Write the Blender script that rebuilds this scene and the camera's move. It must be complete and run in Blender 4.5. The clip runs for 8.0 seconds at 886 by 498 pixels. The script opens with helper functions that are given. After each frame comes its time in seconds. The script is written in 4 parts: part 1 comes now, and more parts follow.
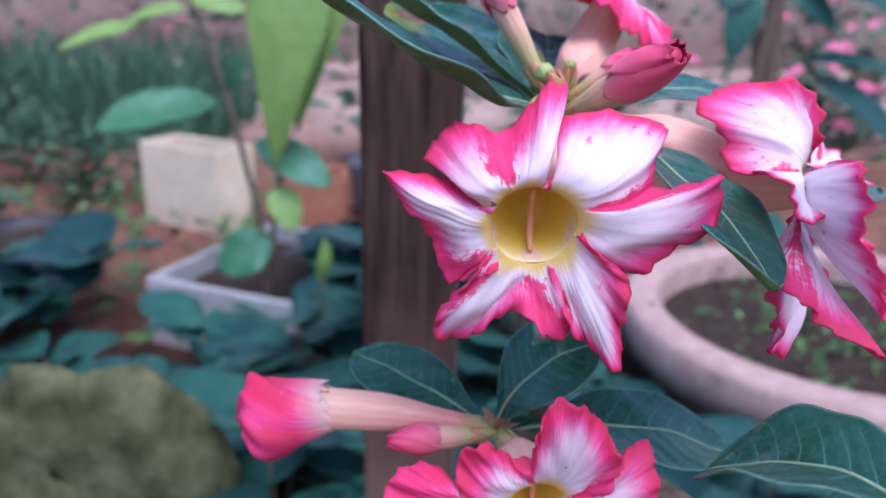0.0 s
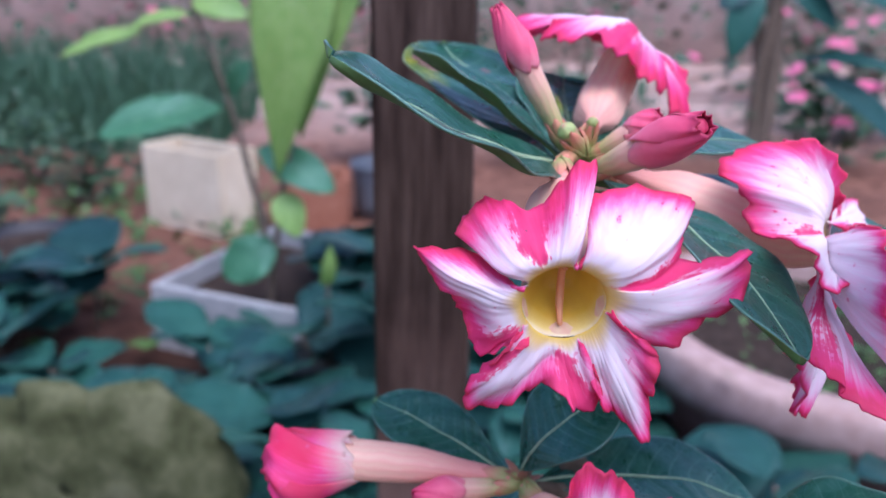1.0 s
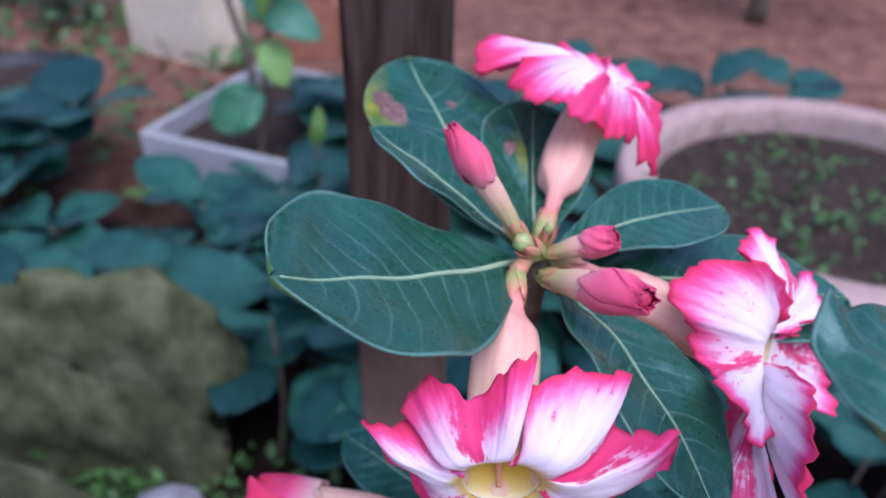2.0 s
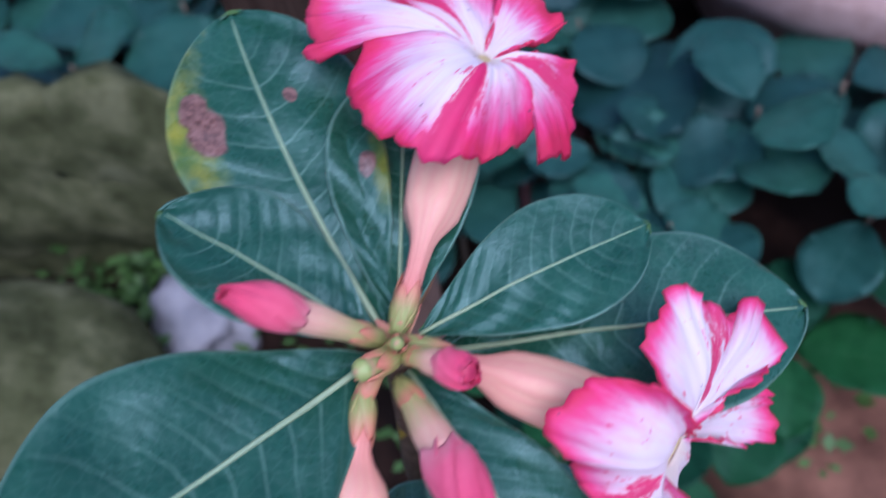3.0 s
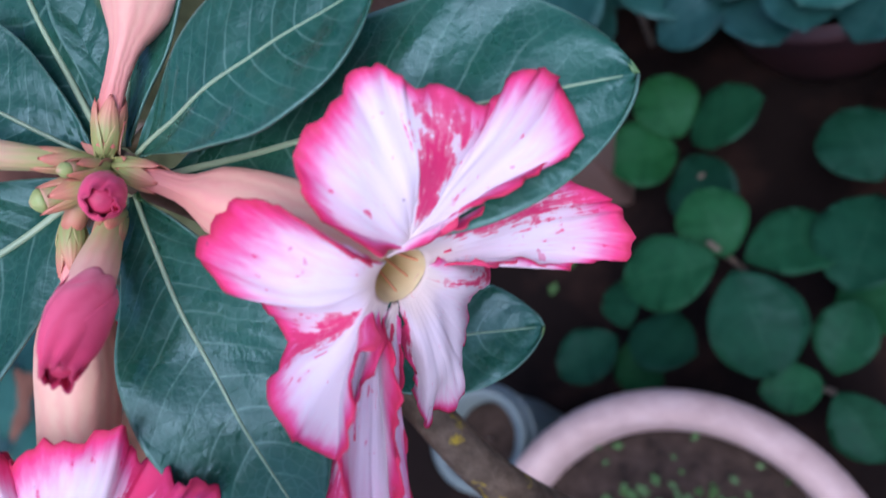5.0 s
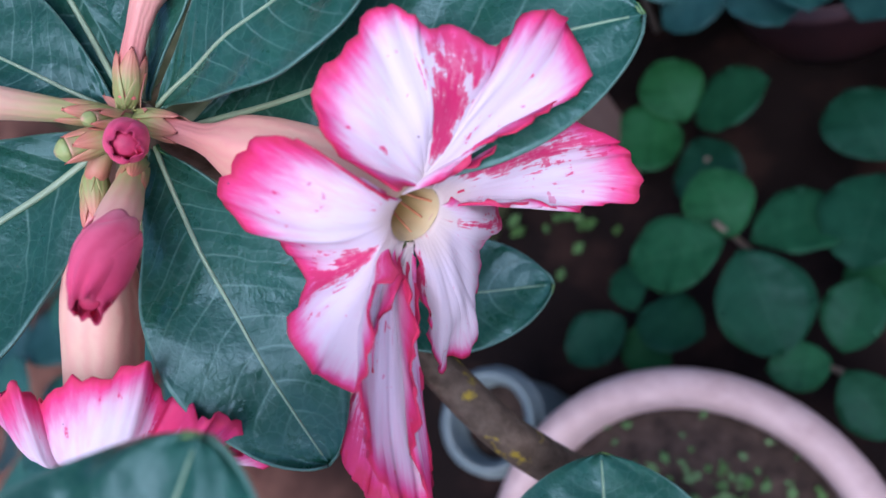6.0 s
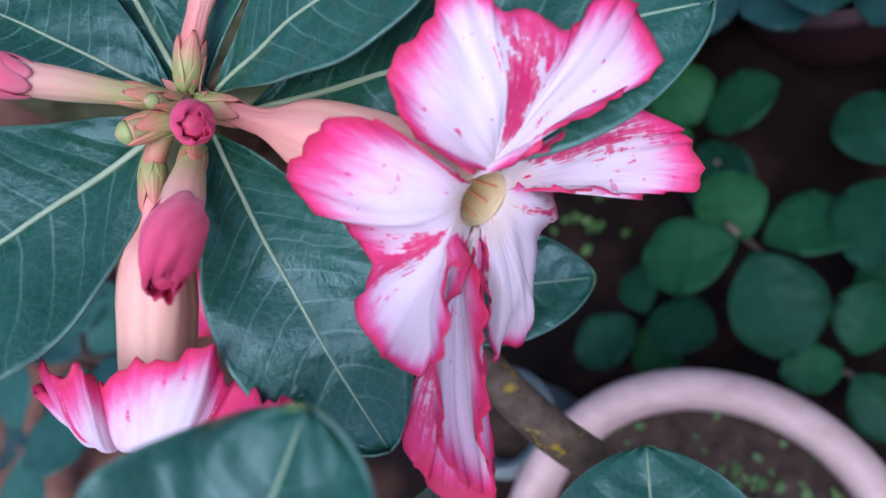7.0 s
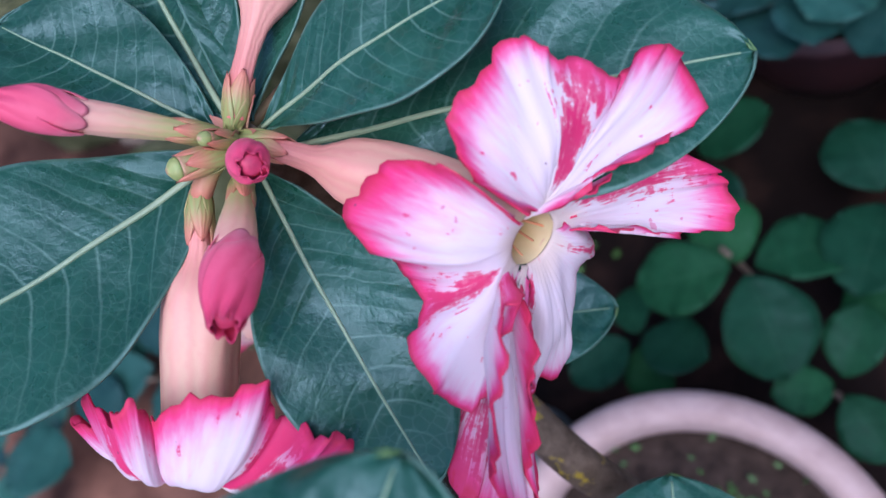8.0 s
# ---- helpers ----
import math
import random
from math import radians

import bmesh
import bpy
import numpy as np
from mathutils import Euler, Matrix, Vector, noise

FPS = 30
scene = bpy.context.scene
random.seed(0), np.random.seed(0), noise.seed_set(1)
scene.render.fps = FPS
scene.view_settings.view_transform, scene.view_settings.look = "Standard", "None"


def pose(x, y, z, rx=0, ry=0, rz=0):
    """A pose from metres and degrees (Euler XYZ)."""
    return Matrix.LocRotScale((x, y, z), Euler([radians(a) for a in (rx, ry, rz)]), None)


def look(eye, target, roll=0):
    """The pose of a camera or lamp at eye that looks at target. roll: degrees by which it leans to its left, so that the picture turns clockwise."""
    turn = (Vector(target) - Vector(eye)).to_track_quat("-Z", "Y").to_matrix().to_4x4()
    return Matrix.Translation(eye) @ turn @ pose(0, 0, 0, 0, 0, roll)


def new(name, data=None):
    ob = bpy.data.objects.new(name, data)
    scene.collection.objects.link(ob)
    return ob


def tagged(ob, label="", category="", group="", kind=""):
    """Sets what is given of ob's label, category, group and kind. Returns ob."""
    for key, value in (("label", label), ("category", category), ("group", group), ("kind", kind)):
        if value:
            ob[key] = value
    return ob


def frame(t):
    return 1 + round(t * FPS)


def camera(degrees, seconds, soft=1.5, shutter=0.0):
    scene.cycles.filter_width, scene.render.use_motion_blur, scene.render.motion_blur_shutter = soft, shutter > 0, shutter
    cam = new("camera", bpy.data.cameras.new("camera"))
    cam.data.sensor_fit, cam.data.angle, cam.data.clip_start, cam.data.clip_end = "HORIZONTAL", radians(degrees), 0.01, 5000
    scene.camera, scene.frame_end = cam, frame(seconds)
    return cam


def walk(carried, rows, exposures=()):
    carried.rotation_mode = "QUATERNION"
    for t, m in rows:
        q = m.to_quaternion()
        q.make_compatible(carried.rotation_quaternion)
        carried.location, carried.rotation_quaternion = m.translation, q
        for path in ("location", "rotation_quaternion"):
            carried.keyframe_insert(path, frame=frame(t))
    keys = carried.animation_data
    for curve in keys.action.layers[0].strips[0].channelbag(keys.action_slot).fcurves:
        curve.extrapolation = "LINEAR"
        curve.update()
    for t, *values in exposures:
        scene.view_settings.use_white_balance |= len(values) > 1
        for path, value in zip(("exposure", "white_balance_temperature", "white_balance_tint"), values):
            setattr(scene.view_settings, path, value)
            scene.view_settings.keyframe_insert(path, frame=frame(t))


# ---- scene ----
cam = camera(60.0, 8.0, shutter=0.3)
PATH = [
    (0.0, 0.0000, 0.0000, 0.7000, 71.45, -1.03, 0.35),
    (0.5, -0.0022, 0.0023, 0.7114, 71.10, -0.71, 0.35),
    (1.0, -0.0084, 0.0042, 0.7202, 71.06, -0.76, 0.23),
    (1.2, -0.0090, 0.0043, 0.7292, 71.07, -0.78, 0.31),
    (2.3, 0.0114, 0.0796, 0.8307, 47.08, -0.76, 0.07),
    (2.5, 0.0169, 0.1078, 0.8330, 41.45, 0.83, -1.00),
    (3.0, 0.0687, 0.1795, 0.8605, 30.02, 5.72, -1.77),
    (3.5, 0.1329, 0.2361, 0.8528, 25.14, 13.67, 2.17),
    (4.0, 0.1659, 0.2305, 0.8288, 21.15, 20.42, 3.49),
    (4.5, 0.1900, 0.2096, 0.7998, 17.57, 25.73, 3.51),
    (5.0, 0.1994, 0.2008, 0.7851, 15.96, 27.55, 3.20),
    (5.2, 0.1996, 0.1934, 0.7850, 15.47, 27.97, 3.11),
    (6.3, 0.1983, 0.1846, 0.7898, 15.83, 28.16, 2.60),
    (6.5, 0.1922, 0.1827, 0.7937, 15.90, 28.14, 2.72),
    (7.0, 0.1835, 0.1809, 0.7932, 16.30, 27.48, 3.04),
    (7.5, 0.1770, 0.1848, 0.8053, 17.13, 26.57, 2.96),
    (8.0, 0.1709, 0.1842, 0.8057, 17.35, 25.78, 2.92),
]
walk(cam, [(t, pose(*p)) for t, *p in PATH], [(0.0, 0.79, 5450, 24), (1.2, 0.77, 5450, 24), (2.5, 0.44, 5250, 24), (3.5, 0.24, 5400, 25), (4.5, 0.41, 5450, 24), (8.0, 0.37, 5450, 25)])

cam.data.dof.use_dof, cam.data.dof.focus_distance, cam.data.dof.aperture_fstop = True, 0.20, 10.5

# ---- light: soft evening daylight under an overcast sky ----
world = bpy.data.worlds.new("sky")
scene.world = world
world.use_nodes = True
wn, wl = world.node_tree.nodes, world.node_tree.links
sky = wn.new("ShaderNodeTexSky")
sky.sky_type, sky.sun_disc = "NISHITA", False
sky.sun_elevation, sky.sun_rotation = radians(66), radians(153)
sky.air_density, sky.dust_density = 1.0, 3.0
wl.new(sky.outputs[0], wn["Background"].inputs[0])
wn["Background"].inputs[1].default_value = 0.15
sun = new("sun", bpy.data.lights.new("sun", "SUN"))
sun.data.energy, sun.data.angle, sun.data.color = 1.5, radians(50), (1.0, 0.97, 0.95)
sun.matrix_world = look((0.45, -0.9, 2.3), (0, 0, 0))


# ---- materials ----
def mat(name):
    m = bpy.data.materials.new(name)
    m.use_nodes = True
    return m, m.node_tree.nodes, m.node_tree.links, m.node_tree.nodes["Principled BSDF"]


def ramp(n, l, src, stops):
    r = n.new("ShaderNodeValToRGB")
    while len(r.color_ramp.elements) < len(stops):
        r.color_ramp.elements.new(0.5)
    for e, (p, c) in zip(r.color_ramp.elements, stops):
        e.position, e.color = p, (*c, 1) if len(c) == 3 else c
    l.new(src, r.inputs[0])
    return r.outputs[0]


def tex(n, l, scale, detail=4, rough=0.55, space="Object", stretch=(1, 1, 1)):
    c = n.new("ShaderNodeTexCoord")
    mp = n.new("ShaderNodeMapping")
    mp.inputs["Scale"].default_value = stretch
    l.new(c.outputs[space], mp.inputs[0])
    t = n.new("ShaderNodeTexNoise")
    t.inputs["Scale"].default_value, t.inputs["Detail"].default_value, t.inputs["Roughness"].default_value = scale, detail, rough
    l.new(mp.outputs[0], t.inputs[0])
    return t.outputs[0]


def math_node(n, l, op, a, b=None, clamp=False):
    k = n.new("ShaderNodeMath")
    k.operation, k.use_clamp = op, clamp
    for i, v in enumerate((a, b)):
        if v is None:
            continue
        if isinstance(v, (int, float)):
            k.inputs[i].default_value = v
        else:
            l.new(v, k.inputs[i])
    return k.outputs[0]


def mix(n, l, fac, a, b, kind="MIX"):
    k = n.new("ShaderNodeMix")
    k.data_type, k.blend_type = "RGBA", kind
    for i, v in ((0, fac), (6, a), (7, b)):
        if isinstance(v, (int, float)):
            k.inputs[i].default_value = v
        elif isinstance(v, tuple):
            k.inputs[i].default_value = (*v, 1)
        else:
            l.new(v, k.inputs[i])
    return k.outputs[2]


def bump(n, l, b, height, strength, dist):
    k = n.new("ShaderNodeBump")
    k.inputs["Strength"].default_value, k.inputs["Distance"].default_value = strength, dist
    l.new(height, k.inputs["Height"])
    l.new(k.outputs[0], b.inputs["Normal"])


def attr(n, name):
    k = n.new("ShaderNodeAttribute")
    k.attribute_name = name
    return k.outputs["Fac"]


def simple(name, stops, scale, rough=0.8, strength=0.3, dist=0.002, detail=6, stretch=(1, 1, 1)):
    m, n, l, b = mat(name)
    f = tex(n, l, scale, detail, 0.6, stretch=stretch)
    c = ramp(n, l, f, stops)
    big = tex(n, l, scale * 0.13, 2)
    c = mix(n, l, math_node(n, l, "MULTIPLY", big, 0.35), c, tuple(0.55 * v for v in stops[0][1]))
    l.new(c, b.inputs["Base Color"])
    b.inputs["Roughness"].default_value = rough
    bump(n, l, b, f, strength, dist)
    if rough >= 0.7:
        b.inputs["Specular IOR Level"].default_value = 0.12
    return m


def leaf_material(name, dark, lightc, vein, rough, veins=9.0, gloss=0.5, translucent=0.0, vary=0.0, spots=False, net=430.0, crease=0.16):
    """A leaf: across and along are the blade's own coordinates, from which the side veins run."""
    m, n, l, b = mat(name)
    across, along = attr(n, "across"), attr(n, "along")
    side = math_node(n, l, "ABSOLUTE", across)
    wob = math_node(n, l, "MULTIPLY", tex(n, l, 60, 2), 0.045)
    ph = math_node(n, l, "ADD", math_node(n, l, "SUBTRACT", along, math_node(n, l, "MULTIPLY", math_node(n, l, "POWER", side, 1.4), 0.17)), wob)
    fr = math_node(n, l, "FRACT", math_node(n, l, "MULTIPLY", ph, veins))
    tri = math_node(n, l, "ABSOLUTE", math_node(n, l, "SUBTRACT", fr, 0.5))
    fade = math_node(n, l, "SUBTRACT", 1.0, math_node(n, l, "MULTIPLY", side, 0.85))
    line = math_node(n, l, "MULTIPLY", math_node(n, l, "SUBTRACT", 1.0, math_node(n, l, "MULTIPLY", tri, 15.0), True), fade, True)
    base = ramp(n, l, tex(n, l, 45, 5), [(0.3, dark), (0.7, lightc)])
    fine = tex(n, l, 400, 2)
    base = mix(n, l, math_node(n, l, "MULTIPLY", fine, 0.25), base, tuple(1.5 * v for v in lightc))
    web = n.new("ShaderNodeTexVoronoi")
    web.feature = "DISTANCE_TO_EDGE"
    web.inputs["Scale"].default_value = net
    l.new(n.new("ShaderNodeTexCoord").outputs["Object"], web.inputs["Vector"])
    mesh = math_node(n, l, "SUBTRACT", 1.0, math_node(n, l, "MULTIPLY", web.outputs["Distance"], 9.0), True)
    base = mix(n, l, math_node(n, l, "MULTIPLY", mesh, 0.07), base, vein)
    tipfade = ramp(n, l, along, [(0.0, (0.3, 0.3, 0.3)), (0.15, (1, 1, 1)), (0.78, (1, 1, 1)), (0.93, (0, 0, 0))])
    line = math_node(n, l, "MULTIPLY", line, tipfade)
    c = mix(n, l, math_node(n, l, "MULTIPLY", line, 0.42), base, vein)
    c = mix(n, l, ramp(n, l, side, [(0.0, (0.45, 0.45, 0.45)), (0.035, (0, 0, 0)), (0.95, (0, 0, 0)), (0.985, (0.4, 0.4, 0.4))]), c, vein)
    if spots:
        blotch = attr(n, "blotch")
        nz = math_node(n, l, "MULTIPLY", math_node(n, l, "SUBTRACT", tex(n, l, 170, 5, 0.7), 0.5), 1.1)
        bl = math_node(n, l, "ADD", blotch, math_node(n, l, "MULTIPLY", math_node(n, l, "SUBTRACT", tex(n, l, 90, 3), 0.5), 0.7))
        yl = math_node(n, l, "ADD", attr(n, "yellow"), nz)
        halo = ramp(n, l, yl, [(0.20, (0, 0, 0)), (1.05, (0.75, 0.75, 0.75))])
        core = ramp(n, l, bl, [(0.55, (0, 0, 0)), (0.66, (1, 1, 1))])
        c = mix(n, l, halo, c, ramp(n, l, tex(n, l, 120, 3), [(0.35, (0.10, 0.16, 0.012)), (0.65, (0.30, 0.29, 0.02))]))
        c = mix(n, l, core, c, ramp(n, l, tex(n, l, 500, 3), [(0.35, (0.10, 0.048, 0.040)), (0.65, (0.24, 0.13, 0.11))]))
    if vary:
        info = n.new("ShaderNodeObjectInfo")
        hue = n.new("ShaderNodeHueSaturation")
        l.new(math_node(n, l, "ADD", math_node(n, l, "MULTIPLY", info.outputs["Random"], vary), 1 - vary / 2), hue.inputs["Value"])
        l.new(math_node(n, l, "ADD", math_node(n, l, "MULTIPLY", info.outputs["Random"], -0.05), 0.52), hue.inputs["Hue"])
        l.new(c, hue.inputs["Color"])
        c = hue.outputs[0]
    l.new(c, b.inputs["Base Color"])
    b.inputs["Roughness"].default_value = rough
    b.inputs["Specular IOR Level"].default_value = gloss
    b.inputs["Specular Tint"].default_value = (0.60, 0.90, 1.0, 1.0)
    l.new(ramp(n, l, tex(n, l, 110, 4), [(0.3, (rough * 0.62,) * 3), (0.7, (rough * 1.35,) * 3)]), b.inputs["Roughness"])
    soft = math_node(n, l, "SUBTRACT", math_node(n, l, "MULTIPLY", tri, 0.5), math_node(n, l, "MULTIPLY", tex(n, l, 130, 4), 1.3))
    soft = math_node(n, l, "SUBTRACT", soft, math_node(n, l, "MULTIPLY", mesh, 0.03))
    bump(n, l, b, soft, crease, 0.0014)
    if translucent:
        b.inputs["Transmission Weight"].default_value = 0.0
        tr = n.new("ShaderNodeBsdfTranslucent")
        l.new(c, tr.inputs[0])
        mx = n.new("ShaderNodeMixShader")
        mx.inputs[0].default_value = translucent
        l.new(b.outputs[0], mx.inputs[1])
        l.new(tr.outputs[0], mx.inputs[2])
        l.new(mx.outputs[0], n["Material Output"].inputs[0])
    return m


def petal_material():
    m, n, l, b = mat("petal")
    across, along, edge, streak = attr(n, "across"), attr(n, "along"), attr(n, "edge"), attr(n, "streak")
    cmb = n.new("ShaderNodeCombineXYZ")
    l.new(math_node(n, l, "MULTIPLY", across, 16.0), cmb.inputs[0])
    l.new(math_node(n, l, "MULTIPLY", along, 3.0), cmb.inputs[1])
    info = n.new("ShaderNodeObjectInfo")
    l.new(math_node(n, l, "MULTIPLY", info.outputs["Random"], 40.0), cmb.inputs[2])
    t = n.new("ShaderNodeTexNoise")
    t.inputs["Scale"].default_value, t.inputs["Detail"].default_value = 1.0, 5
    l.new(cmb.outputs[0], t.inputs[0])
    rays = t.outputs[0]
    cmb2 = n.new("ShaderNodeCombineXYZ")
    l.new(math_node(n, l, "MULTIPLY", across, 46.0), cmb2.inputs[0])
    l.new(math_node(n, l, "MULTIPLY", along, 7.0), cmb2.inputs[1])
    l.new(math_node(n, l, "MULTIPLY", info.outputs["Random"], 70.0), cmb2.inputs[2])
    t2 = n.new("ShaderNodeTexNoise")
    t2.inputs["Scale"].default_value, t2.inputs["Detail"].default_value = 1.0, 4
    l.new(cmb2.outputs[0], t2.inputs[0])
    fine = t2.outputs[0]
    both = math_node(n, l, "ADD", math_node(n, l, "MULTIPLY", math_node(n, l, "SUBTRACT", rays, 0.5), 0.50), math_node(n, l, "MULTIPLY", math_node(n, l, "SUBTRACT", fine, 0.5), 0.70))
    e = math_node(n, l, "ADD", edge, math_node(n, l, "MULTIPLY", both, 0.62))
    c = ramp(n, l, e, [(0.10, (0.86, 0.80, 0.835)), (0.34, (0.86, 0.62, 0.725)), (0.58, (0.85, 0.20, 0.44)), (0.78, (0.88, 0.028, 0.225)), (1.0, (0.76, 0.004, 0.09))])
    blot = tex(n, l, 190, 5, 0.7)
    fleck = tex(n, l, 620, 3, 0.6)
    streak = math_node(n, l, "ADD", streak, math_node(n, l, "MULTIPLY", math_node(n, l, "SUBTRACT", fleck, 0.5), 0.5))
    s = math_node(n, l, "ADD", streak, math_node(n, l, "ADD", math_node(n, l, "MULTIPLY", both, 1.9), math_node(n, l, "MULTIPLY", math_node(n, l, "SUBTRACT", blot, 0.5), 1.9)))
    sf = ramp(n, l, s, [(0.44, (0, 0, 0)), (0.53, (0.75, 0.75, 0.75)), (0.85, (1, 1, 1))])
    c = mix(n, l, sf, c, (0.78, 0.009, 0.150))
    speck = tex(n, l, 260, 2)
    c = mix(n, l, ramp(n, l, speck, [(0.715, (0, 0, 0)), (0.74, (0.6, 0.6, 0.6))]), c, (0.72, 0.10, 0.28))
    dots = n.new("ShaderNodeTexVoronoi")
    dots.inputs["Scale"].default_value = 130.0
    l.new(n.new("ShaderNodeTexCoord").outputs["Object"], dots.inputs["Vector"])
    few = n.new("ShaderNodeSeparateColor")
    l.new(dots.outputs["Color"], few.inputs[0])
    spot = math_node(n, l, "MULTIPLY", math_node(n, l, "LESS_THAN", dots.outputs["Distance"], 0.055), math_node(n, l, "GREATER_THAN", few.outputs[0], 0.72))
    c = mix(n, l, math_node(n, l, "MULTIPLY", spot, 0.8), c, (0.16, 0.03, 0.08))
    tint = tex(n, l, 70, 3)
    c = mix(n, l, math_node(n, l, "MULTIPLY", tint, 0.20), c, (0.80, 0.52, 0.66))
    c = mix(n, l, math_node(n, l, "MULTIPLY", ramp(n, l, math_node(n, l, "ADD", along, math_node(n, l, "MULTIPLY", math_node(n, l, "SUBTRACT", rays, 0.5), 0.10)), [(0.0, (1, 1, 1)), (0.10, (0.75, 0.75, 0.75)), (0.24, (0, 0, 0))]), attr(n, "gold")), c, (0.80, 0.58, 0.10))
    l.new(c, b.inputs["Base Color"])
    b.inputs["Roughness"].default_value = 0.5
    b.inputs["Specular IOR Level"].default_value = 0.15
    b.inputs["Sheen Weight"].default_value = 0.0
    bump(n, l, b, math_node(n, l, "ADD", rays, math_node(n, l, "MULTIPLY", fine, 0.5)), 0.20, 0.0008)
    tr = n.new("ShaderNodeBsdfTranslucent")
    l.new(c, tr.inputs[0])
    mx = n.new("ShaderNodeMixShader")
    mx.inputs[0].default_value = 0.28
    l.new(b.outputs[0], mx.inputs[1])
    l.new(tr.outputs[0], mx.inputs[2])
    l.new(mx.outputs[0], n["Material Output"].inputs[0])
    return m


def along_material(name, stops, rough=0.5, ribs=10.0, streaks=0.25, rib_tint=(0.75, 0.30, 0.26)):
    """Colour runs along the piece, with fine lengthwise ribs."""
    m, n, l, b = mat(name)
    across, along = attr(n, "across"), attr(n, "along")
    nz = tex(n, l, 140, 4)
    f = math_node(n, l, "ADD", along, math_node(n, l, "MULTIPLY", math_node(n, l, "SUBTRACT", nz, 0.5), 0.22))
    c = ramp(n, l, f, stops)
    rib = math_node(n, l, "SINE", math_node(n, l, "ADD", math_node(n, l, "MULTIPLY", across, ribs * 3.14159), math_node(n, l, "MULTIPLY", nz, 9.0)))
    rb = math_node(n, l, "MULTIPLY", math_node(n, l, "ADD", rib, 1.0), 0.5)
    c = mix(n, l, math_node(n, l, "MULTIPLY", rb, streaks), c, rib_tint)
    l.new(c, b.inputs["Base Color"])
    b.inputs["Roughness"].default_value = rough
    b.inputs["Subsurface Weight"].default_value = 0.0
    bump(n, l, b, rb, 0.16, 0.0005)
    return m


M_LEAF = leaf_material("rose_leaf", (0.005, 0.041, 0.022), (0.016, 0.080, 0.048), (0.18, 0.32, 0.25), 0.33, 11.0, 0.48, spots=True, net=330.0, crease=0.42)
M_UNDER = leaf_material("rose_leaf_underside", (0.06, 0.13, 0.035), (0.09, 0.17, 0.048), (0.2, 0.28, 0.13), 0.5, 10.0, 0.3)
M_RIB = along_material("midrib", [(0.0, (0.30, 0.40, 0.24)), (1.0, (0.20, 0.33, 0.20))], 0.5, 3, 0.1, (0.3, 0.4, 0.2))
M_PETAL = petal_material()
M_TUBE = along_material("corolla_tube", [(0.0, (0.64, 0.16, 0.14)), (0.22, (0.70, 0.31, 0.24)), (0.5, (0.74, 0.45, 0.32)), (1.0, (0.76, 0.57, 0.38))], 0.5, 15, 0.30, (0.72, 0.26, 0.24))
M_THROAT = along_material("throat", [(0.0, (0.55, 0.34, 0.02)), (0.55, (0.72, 0.47, 0.04)), (0.85, (0.80, 0.66, 0.22)), (1.0, (0.84, 0.76, 0.55))], 0.5, 10, 0.10, (0.62, 0.30, 0.06))
M_CALYX = along_material("calyx", [(0.0, (0.26, 0.34, 0.10)), (0.45, (0.32, 0.37, 0.12)), (0.8, (0.55, 0.24, 0.14)), (1.0, (0.60, 0.18, 0.13))], 0.5, 5, 0.25, (0.45, 0.15, 0.10))
M_BUDTIP = along_material("bud_tip", [(0.0, (0.82, 0.30, 0.34)), (0.3, (0.80, 0.14, 0.23)), (0.85, (0.70, 0.070, 0.16)), (1.0, (0.40, 0.025, 0.08))], 0.55, 3, 0.30, (0.58, 0.035, 0.10))
M_GREENBUD = along_material("green_bud", [(0.0, (0.24, 0.35, 0.10)), (0.75, (0.32, 0.40, 0.13)), (1.0, (0.55, 0.26, 0.19))], 0.5, 5, 0.15, (0.45, 0.30, 0.14))
M_BUD = along_material("bud_tube", [(0.0, (0.29, 0.40, 0.11)), (0.35, (0.44, 0.45, 0.17)), (0.7, (0.74, 0.46, 0.32)), (1.0, (0.80, 0.40, 0.34))], 0.5, 10, 0.2, (0.74, 0.28, 0.24))
M_BRACT = along_material("bract", [(0.0, (0.20, 0.19, 0.07)), (0.5, (0.36, 0.20, 0.12)), (1.0, (0.42, 0.14, 0.10))], 0.6, 3, 0.2, (0.3, 0.12, 0.08))
M_STEM = simple("stem_bark", [(0.3, (0.075, 0.055, 0.035)), (0.7, (0.21, 0.16, 0.11))], 160, 0.75, 0.6, 0.002)
_n, _l, _b = M_STEM.node_tree.nodes, M_STEM.node_tree.links, M_STEM.node_tree.nodes["Principled BSDF"]
_c = _b.inputs["Base Color"].links[0].from_socket
_l.new(mix(_n, _l, ramp(_n, _l, tex(_n, _l, 70, 4), [(0.64, (0, 0, 0)), (0.70, (1, 1, 1))]), _c, (0.36, 0.27, 0.03)), _b.inputs["Base Color"])
M_PALE = along_material("pale_throat", [(0.0, (0.30, 0.20, 0.03)), (0.6, (0.54, 0.40, 0.11)), (1.0, (0.80, 0.70, 0.42))], 0.5, 10, 0.15, (0.70, 0.42, 0.22))
M_FILAMENT = simple("filament", [(0.3, (0.66, 0.24, 0.10)), (0.7, (0.74, 0.36, 0.18))], 200, 0.5)


# ---- building blocks ----
ORG = {}


def thing(name, at, label, category, group="", kind=""):
    ob = new(name)
    ob.location = at
    ob.empty_display_size = 0.02
    ORG[ob.name] = Vector(at)
    return tagged(ob, label, category, group, kind)


